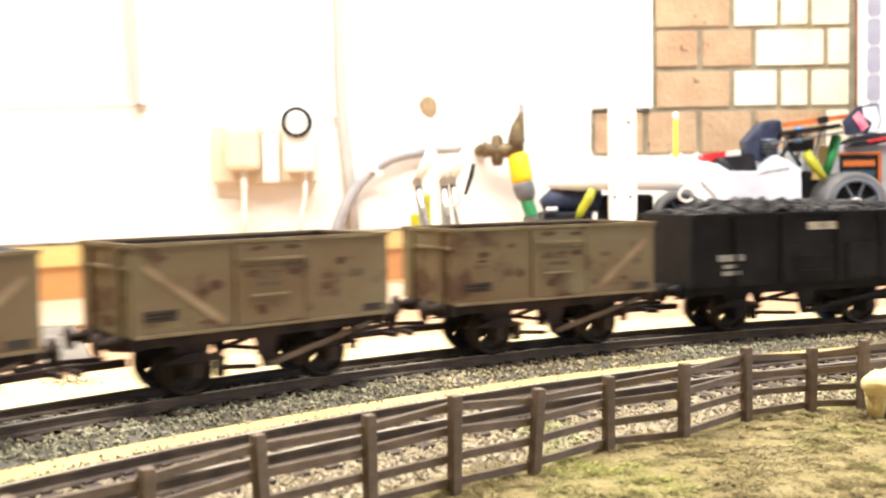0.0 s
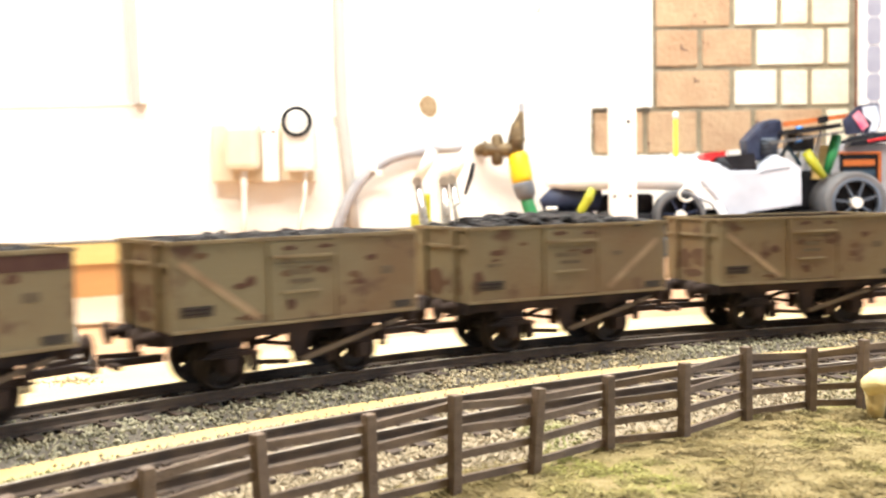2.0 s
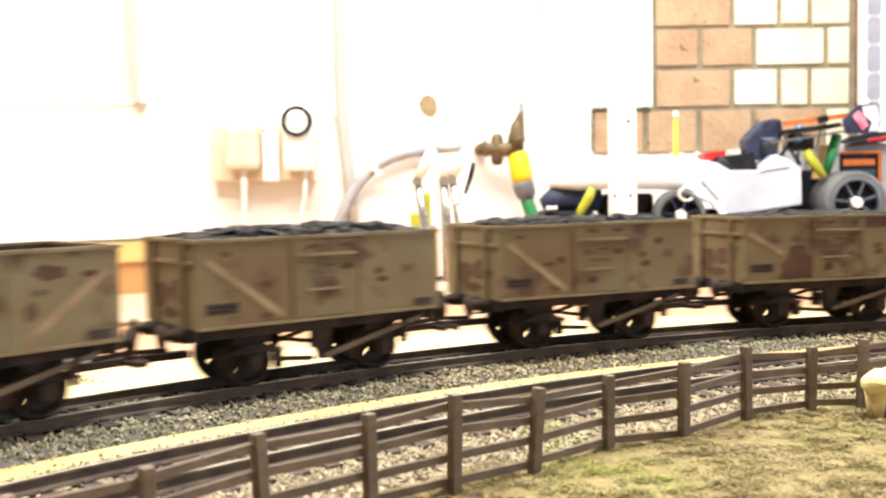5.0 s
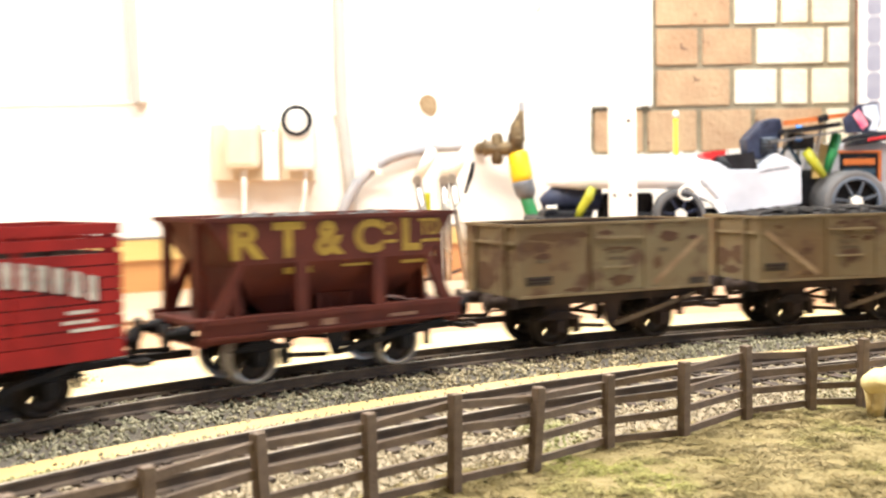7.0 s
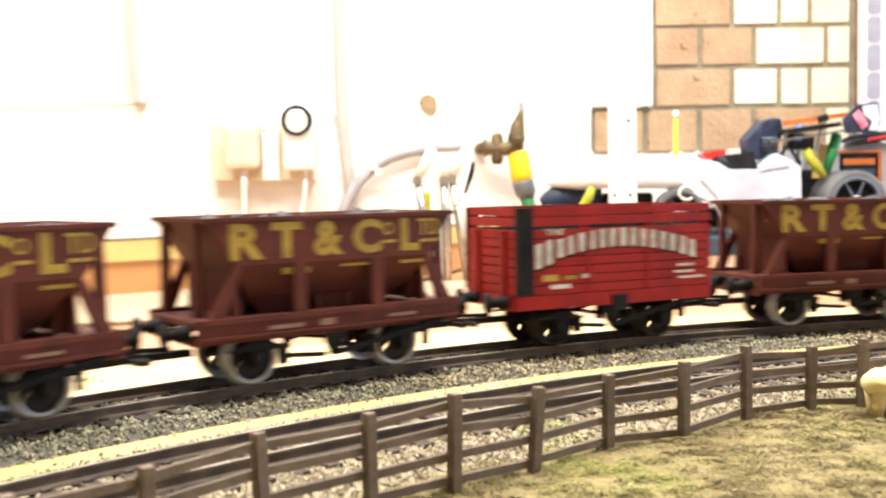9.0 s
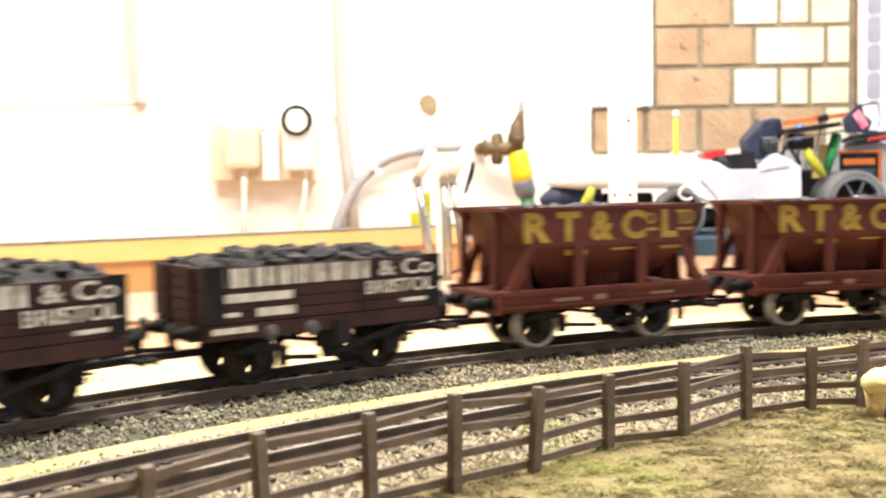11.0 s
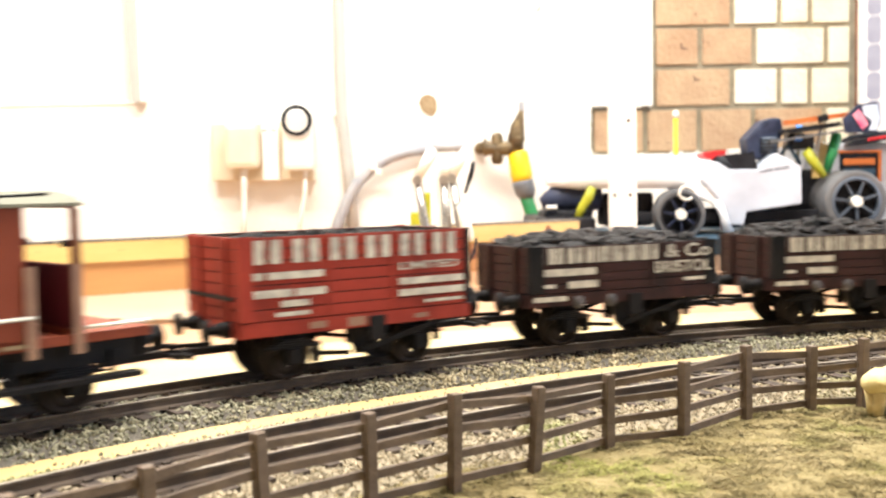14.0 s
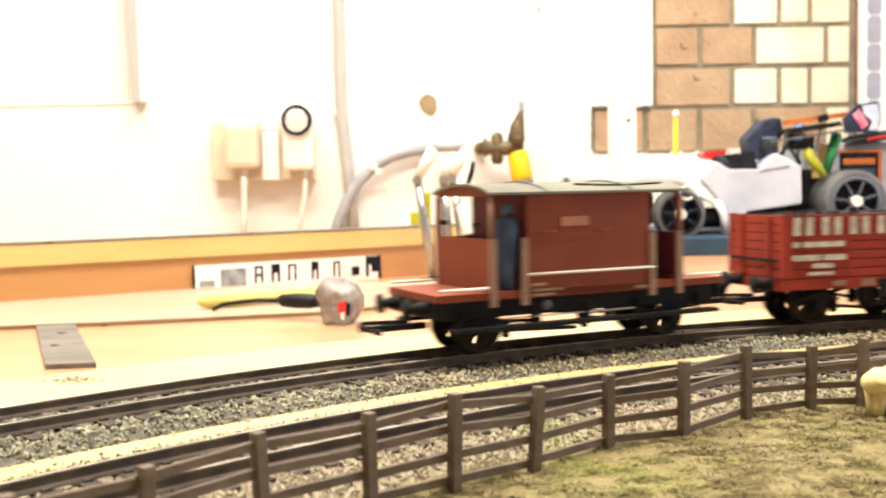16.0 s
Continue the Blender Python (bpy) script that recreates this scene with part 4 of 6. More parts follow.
racing_car()
ant = root("aerial_cane", "thin yellow aerial with a white tip", "aerial")
part("rod", tube(B(), [(328, 1440, -19), (329, 1440, 138)], 3.3, 8), M_HYELLOW, ant)
part("tip", tube(B(), [(329, 1440, 136), (329, 1440, 141), (329, 1440, 147)], [3.6, 4.6, 2.2], 8), M_PLASTIC, ant)
case = root("charger_case", "grey case with an orange-edged black panel", "charger")
part("case", box(B(), 495, 640, 1400, 1520, -19, 96, 8), M_GREYPL, case)
part("panel", box(B(), 543, 594, 1396, 1400, 44, 82, 1), M_INK, case)
bm = B()
box(bm, 540, 598, 1394, 1399, 82, 85)
box(bm, 540, 598, 1394, 1399, 41, 44)
box(bm, 594, 598, 1394, 1399, 44, 82)
part("orange_edge", bm, M_ORANGE, case)
part("lid_edge", prism(B(), ((548, 92), (556, 98), (640, 112), (640, 102), (570, 93)), 1386, 1410), M_DARKPL, case, "black lid edge with red trim")
part("lid_trim", beam(B(), (575, 1385, 99), (632, 1385, 108), 1.2, 3), M_RCRED, case)
part("handle", tube(B(), [(560, 1440, 97), (575, 1440, 104), (600, 1440, 108), (630, 1440, 110)], 4, 10), M_DARKPL, case, "black handle")
for z0, z1 in ((52, 60), (66, 74)):
    part("panel_line", box(B(), 547, 590, 1395, 1396, z0, z1), M_ORANGE if z0 > 60 else M_BLUE, case)

# ---- the goods train ----
TRAIN = []


def travel(t):
    """Millimetres run since the start: the train slows very slightly."""
    return 91.0 * t - 0.05 * t * t


MODEL = "model wagon"
GROUP = "wagons of the goods train"


def wheelset(car, x, r, rim):
    """An axle with two flanged wheels that turn together."""
    bm = B()
    tube(bm, [(0, -11, 0), (0, 11, 0)], 1.0, 8)
    ax = part("wheelset", bm, M_WHEELD, car)
    ax.location = (x * MM, 0, r * MM)
    for side in (-1, 1):
        y = side * 8.2
        bm = B()
        lathe(bm, (0, y, 0), (0, side, 0), ((-1.6, r + 0.7), (-0.9, r + 0.75), (-0.7, r), (1.3, r), (1.35, r - 1.0), (0.5, r - 1.1), (-1.0, r - 1.1), (-1.6, r + 0.7)), 32)
        tyre = part("wheel", bm, rim, ax, "bright steel tyre" if rim is M_WHEEL else "dark grimy tyre")
        bm2 = lathe(B(), (0, y, 0), (0, side, 0), ((0.9, 0.01), (0.9, 1.4), (0.3, 2.1), (-0.9, 2.1), (-0.9, 0.01)), 20)
        lathe(bm2, (0, y, 0), (0, side, 0), ((0.3, r - 2.6), (0.5, r - 0.9), (-0.9, r - 0.9), (-0.9, r - 2.6), (0.3, r - 2.6)), 24)
        for k in range(3):
            web = [(q * math.cos(a), q * math.sin(a)) for q, turn in ((1.9, 1), (r - 2.0, -1)) for a in [2 * math.pi * k / 3 + 0.5 + turn * u * 0.80 for u in (-1, -0.5, 0, 0.5, 1)]]
            prism(bm2, web, *sorted((y + side * 0.15, y - side * 0.8)))
        part("wheel_disc", bm2, M_WHEELD, ax)
    return ax


def running_gear(car, L, wb, z_sole, r, frame_mat, gear_mat, rim, sole_mat=None, lever=True, buffer_z=13.6, lever_mat=None, reach=0.0):
    """Solebars, headstocks, buffers, couplings, axle guards, brakes and wheels. z_sole: foot and top of the solebars."""
    z0, z1 = z_sole
    for y in (-13.5, 12.0):
        part("solebar", box(B(), -L / 2, L / 2, y, y + 1.5, z0, z1), sole_mat or frame_mat, car)
    for e in (-1, 1):
        hs = part("headstock", box(B(), *sorted((e * L / 2, e * (L / 2 - 1.6))), -14.6, 14.6, z0 - 0.3, z1), sole_mat or frame_mat, car)
        for y in (-8.8, 8.8):
            x = e * L / 2
            part("buffer", lathe(B(), (x, y, buffer_z), (e, 0, 0), ((-0.5, 0.01), (-0.5, 2.0), (1, 1.9), (3.6, 1.5), (3.7, 0.9), (5.4, 0.9), (5.5, 2.9), (6.2, 2.8), (6.3, 0.01)), 14), gear_mat, hs)
        bm = B()
        q = L / 2 + reach
        box(bm, *sorted((e * (L / 2 - 4), e * (q + 9.2))), -1.4, 1.4, 7.0, 8.6)
        box(bm, *sorted((e * (q + 8.2), e * (q + 9.4))), -7.2, 7.2, 7.0, 8.2)
        beam(bm, (e * (L / 2 + 1), 0, 9.2), (e * (q + 11.5), 0, 9.6), 1.2, 1.0)
        box(bm, *sorted((e * (q + 10.6), e * (q + 11.6))), -0.7, 0.7, 7.2, 9.4)
        part("coupling", bm, gear_mat, car, "dark tension-lock coupling hook")
    for x in (-wb / 2, wb / 2):
        for side in (-1, 1):
            y = side * 11.6
            bm = B()
            prism(bm, ((x - 4.8, z0 + 0.5), (x + 4.8, z0 + 0.5), (x + 1.9, r - 2.3), (x - 1.9, r - 2.3)), y - 0.4, y + 0.4)
            ag = part("axle_guard", bm, gear_mat, car)
            part("axlebox", box(B(), x - 1.7, x + 1.7, *sorted((y + side * 0.5, y + side * 2.4)), r - 1.9, r + 1.9, 0.4), gear_mat, ag)
            bm = B()
            for k in range(4):
                w = 7.4 - k * 1.4
                box(bm, x - w, x + w, *sorted((y + side * 0.5, y + side * 2.0)), r + 2.0 + k * 0.55, r + 2.45 + k * 0.55)
            part("leaf_spring", bm, gear_mat, ag)
    for side in (-1, 1):
        y = side * 9.6
        bm = B()
        for e in (-1, 1):
            prism(bm, ((e * (wb / 2 - r - 0.4), r + 2.2), (e * (wb / 2 - r - 2.4), r + 2.4), (e * (wb / 2 - r - 2.4), r - 2.2), (e * (wb / 2 - r - 0.6), r - 2.6)), y - 1, y + 1)
            beam(bm, (e * (wb / 2 - r - 1.6), y, r - 0.5), (e * 0.6, y, r + (1.2 if e > 0 else -1.4)), 0.8, 1.1)
        part("brake_gear", bm, gear_mat, car)
        yv = side * 12.6
        part("v_hanger", prism(B(), ((-3.2, z0 + 0.2), (3.2, z0 + 0.2), (1.0, r - 1.2), (-1.0, r - 1.2)), yv - 0.35, yv + 0.35), gear_mat, car)
        if lever:
            bm = B()
            beam(bm, (0, side * 14.2, r - 0.4), (L / 2 - 9.5, side * 14.6, z0 - 0.6), 0.6, 1.3)
            beam(bm, (L / 2 - 9.7, side * 14.6, z0 - 0.6), (L / 2 - 4.5, side * 14.6, z0 + 0.6), 0.6, 1.2)
            part("brake_lever", bm, lever_mat or gear_mat, car, "long diagonal brake lever")
            part("lever_guide", box(B(), L / 2 - 10.5, L / 2 - 9.3, *sorted((side * 13.6, side * 15.2)), z0 - 5.5, z0 + 0.4), gear_mat, car)
    return [wheelset(car, x, r, rim) for x in (-wb / 2, wb / 2)]


def open_body(car, L, W, z0, z1, th, outer, inner, floor_z):
    """Four butted walls and a floor."""
    part("side_wall", box(B(), -L / 2, L / 2, -W / 2, -W / 2 + th, z0, z1), outer, car)
    part("side_wall", box(B(), -L / 2, L / 2, W / 2 - th, W / 2, z0, z1), outer, car)
    for e in (-1, 1):
        part("end_wall", box(B(), *sorted((e * L / 2, e * (L / 2 - th))), -W / 2 + th, W / 2 - th, z0, z1), outer, car)
    bm = B()
    box(bm, -L / 2 + th, L / 2 - th, -W / 2 + th, W / 2 - th, floor_z - 1, floor_z)
    i = th + 0.05
    for y in (-W / 2 + i, W / 2 - i - 0.1):
        box(bm, -L / 2 + i, L / 2 - i, y, y + 0.1, floor_z, z1 - 0.5)
    for x in (-L / 2 + i, L / 2 - i - 0.1):
        box(bm, x, x + 0.1, -W / 2 + i + 0.1, W / 2 - i - 0.1, floor_z, z1 - 0.5)
    part("lining", bm, inner, car, "dark brown inside")


def load(car, L, W, z, rise, seed, size, material, n, label, shape=None):
    """A moulded load: a low mound covered in lumps."""
    rg = np.random.default_rng(seed)
    bm = B()
    nx, ny = 22, 10
    g = {}

    def zz(x, y):
        e = (1 - abs(2 * x / L) ** 4) * (1 - abs(2 * y / W) ** 3)
        return z + rise * e * (0.75 + 0.5 * noise.noise((x * 0.06 + seed * 9, y * 0.07, seed)))

    for i in range(nx + 1):
        for j in range(ny + 1):
            x, y = -L / 2 + L * i / nx, -W / 2 + W * j / ny
            g[i, j] = bm.verts.new((x * MM, y * MM, zz(x, y) * MM))
    for i in range(nx):
        for j in range(ny):
            bm.faces.new((g[i, j], g[i + 1, j], g[i + 1, j + 1], g[i, j + 1]))
    bed = part("load", bm, material, car, label)
    x, y = rg.uniform(-L / 2 + 1, L / 2 - 1, n), rg.uniform(-W / 2 + 1, W / 2 - 1, n)
    rr = size[0] + (size[1] - size[0]) * rg.random(n) ** 2
    c = np.stack([x, y, [zz(a, b) + 0.1 for a, b in zip(x, y)]], 1)
    tagged(part("rubble", rubble("rubble", c, rr, material, rg, ICO, 0.22, (1, 1, 0.75)), None, bed), kind="stuff")


def planked(car, L, W, z0, z1, n, material, th=0.55):
    """Separate planks on the two sides and the two ends."""
    h = (z1 - z0) / n
    side = mesh_of("plank", box(B(), -L / 2, L / 2, -th / 2, th / 2, 0, h - 0.28), material)
    end = mesh_of("plank", box(B(), -th / 2, th / 2, -W / 2 + th, W / 2 - th, 0, h - 0.28), material)
    for k in range(n):
        for y in (-W / 2 + th / 2, W / 2 - th / 2):
            ob = part("plank", side, None, car)
            ob.location = (0, y * MM, (z0 + k * h) * MM)
        for x in (-L / 2 + th / 2, L / 2 - th / 2):
            ob = part("plank", end, None, car)
            ob.location = (x * MM, 0, (z0 + k * h) * MM)
    i = th + 0.02
    part("inner_body", frame_walls(L - 2 * i, W - 2 * i, z0, z1 - 0.3, 0.9), M_INNER, car, "dark brown inside")


def frame_walls(L, W, z0, z1, th):
    bm = B()
    box(bm, -L / 2, L / 2, -W / 2, -W / 2 + th, z0, z1)
    box(bm, -L / 2, L / 2, W / 2 - th, W / 2, z0, z1)
    box(bm, -L / 2, -L / 2 + th, -W / 2 + th, W / 2 - th, z0, z1)
    box(bm, L / 2 - th, L / 2, -W / 2 + th, W / 2 - th, z0, z1)
    box(bm, -L / 2 + th, L / 2 - th, -W / 2 + th, W / 2 - th, z0, z0 + 1)
    return bm


# worn places of the mineral wagons' sides: along, height, length, depth
DOOR_RUST = ((-3.5, 33.0, 5.0, 1.5), (6.0, 33.1, 4.6, 1.3), (-4.6, 27.2, 4.2, 2.0), (5.6, 27.4, 4.4, 2.0), (0.5, 27.8, 5.0, 0.9), (-3.0, 19.5, 3.4, 3.2))
STRIPE_RUST = ((14.8, 25.6, 3.6, 2.4), (15.4, 23.4, 4.2, 2.0), (19.8, 29.6, 3.4, 2.4), (9.9, 19.0, 2.0, 3.6), (-26.0, 32.2, 4.0, 1.6), (-13.4, 25.4, 3.6, 2.6), (-16.8, 24.4, 4.4, 1.8), (-14.6, 17.6, 7.0, 1.5))
PLAIN_RUST = ((-24.0, 28.6, 5.0, 2.0), (-24.4, 26.4, 3.4, 0.9), (-12.6, 22.6, 2.4, 3.4), (-15.6, 30.6, 3.0, 1.6), (14.8, 27.0, 3.4, 0.9), (22.6, 19.6, 3.0, 1.6), (-29.6, 21.0, 4.0, 8.0))
HEAVY_RUST = ((-22.0, 31.4, 17.0, 2.6), (-26.5, 29.0, 10.0, 3.6), (-25.0, 26.6, 6.0, 2.4), (-12.6, 32.0, 6.0, 2.0), (-9.9, 24.0, 1.4, 14.0), (0.5, 27.6, 12.0, 1.6), (-4.0, 32.6, 5.0, 1.6),
              (18.4, 30.6, 7.4, 3.6), (13.6, 23.4, 3.4, 4.4), (0.0, 19.0, 9.0, 3.8), (-15.0, 16.8, 7.0, 1.6), (-27.0, 19.8, 6.0, 1.4), (27.0, 30.0, 4.0, 1.6))


def mineral_wagon(s0, seed, stripe, coal, rusty, label):
    """A steel-bodied sixteen-ton wagon: welded body, side door, top flap, rim."""
    car = root("mineral_wagon", label, MODEL, GROUP)
    L, W, z0, z1 = 66.0, 32.0, 15.2, 35.4
    skin = wagon_grey(seed, rusty)
    open_body(car, L, W, z0, z1, 0.8, skin, M_INNER, 17)
    bm = B()
    for y in (-W / 2 - 0.45, W / 2 - 0.5):
        box(bm, -L / 2 - 0.45, L / 2 + 0.45, y, y + 0.95, z1 - 0.75, z1 + 0.1)
    for x in (-L / 2 - 0.45, L / 2 - 0.5):
        box(bm, x, x + 0.95, -W / 2 + 0.5, W / 2 - 0.5, z1 - 0.75, z1 + 0.1)
    part("top_rim", bm, M_EDGELIGHT, car, "top rim, khaki made paler for its edge highlight")
    for y, o in ((-W / 2, -1), (W / 2, 1)):
        for x in (-9.2, 8.8):
            part("door_post", box(B(), x, x + 1.0, *sorted((y, y + o * 0.45)), z0 + 0.3, z1 - 0.8), skin, car)
        flap = part("top_flap", box(B(), -8.1, 8.7, *sorted((y, y + o * 0.25)), 29.4, z1 - 1.0), skin, car)
        part("flap_bar", box(B(), -8.4, 8.4, *sorted((y + o * 0.25, y + o * 0.95)), 30.4, 31.1), M_EDGELIGHT, flap)
        door = part("side_door", box(B(), -8.1, 8.7, *sorted((y, y + o * 0.25)), z0 + 0.8, 29.0), skin, car)
        part("door_bar", box(B(), -5.6, 4.3, *sorted((y + o * 0.25, y + o * 0.8)), 22.1, 22.7), M_EDGELIGHT, door)
        part("bottom_angle", box(B(), -L / 2, L / 2, *sorted((y, y + o * 0.5)), z0 - 0.2, z0 + 0.5), M_EDGELIGHT, car)
    for e in (-1, 1):
        for y in (-9, 9):
            part("end_stanchion", box(B(), *sorted((e * L / 2, e * (L / 2 + 1.1))), y - 0.9, y + 0.9, z0, z1 - 0.8), skin, car)
        part("end_bar", box(B(), *sorted((e * L / 2, e * (L / 2 + 0.6))), -15, 15, 29.8, 30.6), M_EDGELIGHT, car)
    y = -W / 2
    if stripe == "\\":
        a, b, num = (-30.6, 30.6), (-11.8, 17.0), (-31, -23)
    elif stripe == "/":
        a, b, num = (12.6, 17.0), (30.2, 30.2), (-30.5, -22)
    else:
        a, b, num = (-31.5, 30.6), (-19.5, 23.8), (-31, -23)
    part("stripe", diagonal(a, b, 1.7, y), M_DIRTY, car, "grubby cream diagonal stripe")
    bars("number_panel", [(num[0], num[1], 18.4, 20.9)], y, M_PANEL, car, "small black panel with a number")
    bars("number_mark", [(num[0] + 0.6, num[1] - 0.6, 19.9, 20.3), (num[0] + 0.6, num[1] - 1.6, 19.0, 19.3)], y - 0.13, M_UNDER, car)
    bars("stencil_mark", [(-5.5 + seed % 3, 1.8, 26.4, 27.6), (-4.0, 2.6, 24.4, 25.4)], y - 0.25, M_STENCIL, car, "faint dark stencil")
    bars("stencil_mark", [(14.0, 17.5, 26.2, 27.4), (-27.0, -22.5, 24.6, 25.6)] if stripe == "/" else [(22.0, 25.5, 25.0, 27.0)], y, M_STENCIL, car, "faint dark stencil")
    bars("lower_mark", [(25.4, 31.2, 16.2, 18.0)], y, M_PANEL, car, "small dark stencil marks")
    if stripe == "short":
        rust = mat("rust_red", (0.078, 0.036, 0.029), 0.8, 0, (0.105, 0.056, 0.040), 150, bump=0.2, spec=0.2)
        part("rust_panel", prism(B(), ((-21.5, 16.0), (-19.8, 18.4), (-20.2, 20.6), (-17.6, 22.6), (-17.0, 25.8), (-14.6, 26.6), (-11.8, 26.2), (-10.9, 23.4), (-9.4, 22.6), (-9.4, 16.0)), y - 0.12, y), rust, car, "dark rust-red bare patch")
        bars("upper_rust", [(10.2, 32.5, 31.2, 34.4)], y, MATS["rust_red"], car, "rust-red upper panel")
    rg = random.Random(seed)
    blotches = HEAVY_RUST if rusty >= 1 else (DOOR_RUST + (STRIPE_RUST if stripe != "/" else PLAIN_RUST))
    m_spot = mat("rust_spot", (0.082, 0.042, 0.031), 0.85, 0, (0.125, 0.075, 0.042), 160, (0.35, 0.65), spec=0.2)
    for k, (x, z, w, h) in enumerate(blotches):
        if stripe == "short" and x < -9 or rusty < 0.45 and k % 3 == 2:
            continue
        x, z = x + rg.uniform(-0.6, 0.6), z + rg.uniform(-0.3, 0.3)
        n = max(9, int(w * 2.2))
        out = [(x + w / 2 * rg.uniform(0.62, 1.12) * math.cos(2 * math.pi * i / n), z + h / 2 * rg.uniform(0.55, 1.12) * math.sin(2 * math.pi * i / n)) for i in range(n)]
        part("rust_spot", prism(B(), out, y - 0.06 - 0.28 * (-8.2 < x < 8.8) - 0.004 * k, y + 0.05), m_spot, car, "dark rust blotch")
    ends = ((-8, 20.5, 9, 10), (3, 20, 13, 9)) if stripe == "/" else ((-5, 23, 13, 6), (5, 22, 9, 7), (0, 18, 12, 3))
    for k, (yy, z, w, h) in enumerate(ends):
        out = [(yy + w / 2 * rg.uniform(0.7, 1.1) * math.cos(2 * math.pi * i / 18), z + h / 2 * rg.uniform(0.65, 1.1) * math.sin(2 * math.pi * i / 18)) for i in range(18)]
        part("end_rust", prism(B(), out, -L / 2 - 0.05 - 0.01 * k, -L / 2 + 0.1, "yz"), m_spot, car, "dark rust blotch")
    if coal:
        load(car, L - 1.8, W - 1.8, z1 - (1.4 if coal < 2.5 else 1.0), coal, seed, (1.2, 2.6), M_COAL, 260, "moulded black coal load")
    gear = running_gear(car, L, 36, (12.4, 15.1), 6.2, M_UNDER, M_UNDER, M_WHEELD, lever_mat=mat("rusty_lever", (0.14, 0.10, 0.062), 0.8, 0, (0.09, 0.062, 0.042), 200))
    TRAIN.append((car, s0, gear, 6.2))
    return car


def diagonal(a, b, w, y):
    d = Vector((b[0] - a[0], b[1] - a[1])).normalized()
    n = Vector((-d.y, d.x)) * w / 2
    a, b = Vector(a), Vector(b)
    return prism(B(), [tuple(a + n), tuple(a - n), tuple(b - n), tuple(b + n)], y - 0.14, y)


def black_wagon(s0):
    car = root("loco_coal_wagon", "long black steel coal wagon heaped with coal", MODEL, GROUP)
    L, W, z0, z1 = 84.0, 33.0, 15.0, 36.8
    open_body(car, L, W, z0, z1, 0.8, M_BLACK, M_INNER, 17)
    for y, o in ((-W / 2, -1), (W / 2, 1)):
        for x in (-42, -27, -10.5, 9.5, 26, 41):
            part("rib", box(B(), x - 0.5, x + 0.5, *sorted((y, y + o * 0.7)), z0, z1 - 0.6), M_BLACK, car)
        part("top_rim", box(B(), -L / 2, L / 2, *sorted((y, y + o * 0.8)), z1 - 0.6, z1 + 0.2), M_BLACK, car)
        for x in (-9.6, 13):
            part("side_door", box(B(), x, x + 18, *sorted((y, y + o * 0.35)), z0 + 1, 27), M_BLACK, car)
        for z in (18.5, 23):
            part("door_bar", box(B(), -6, 6, *sorted((y + o * 0.35, y + o * 0.8)), z, z + 0.6), M_BLACK, car)
    bars("mark", [(-33.2, -24.2, 22.6, 24.6), (-31.5, -26, 20.4, 21.6), (-31.8, -25.4, 18.3, 19.6)], -W / 2, M_GREYINK, car, "small cream stencil marks")
    bars("plate", [(-1.5, 9.0, 31.4, 33.8)], -W / 2, M_BARS, car, "pale rectangular lettering plate")
    load(car, L - 1.8, W - 1.8, z1 - 1.2, 4.5, 21, (1.3, 3.0), M_COAL, 420, "heaped black coal load")
    gear = running_gear(car, L, 48, (12.2, 14.9), 6.2, M_BLACK, M_BLACK, M_WHEELD)
    TRAIN.append((car, s0, gear, 6.2))


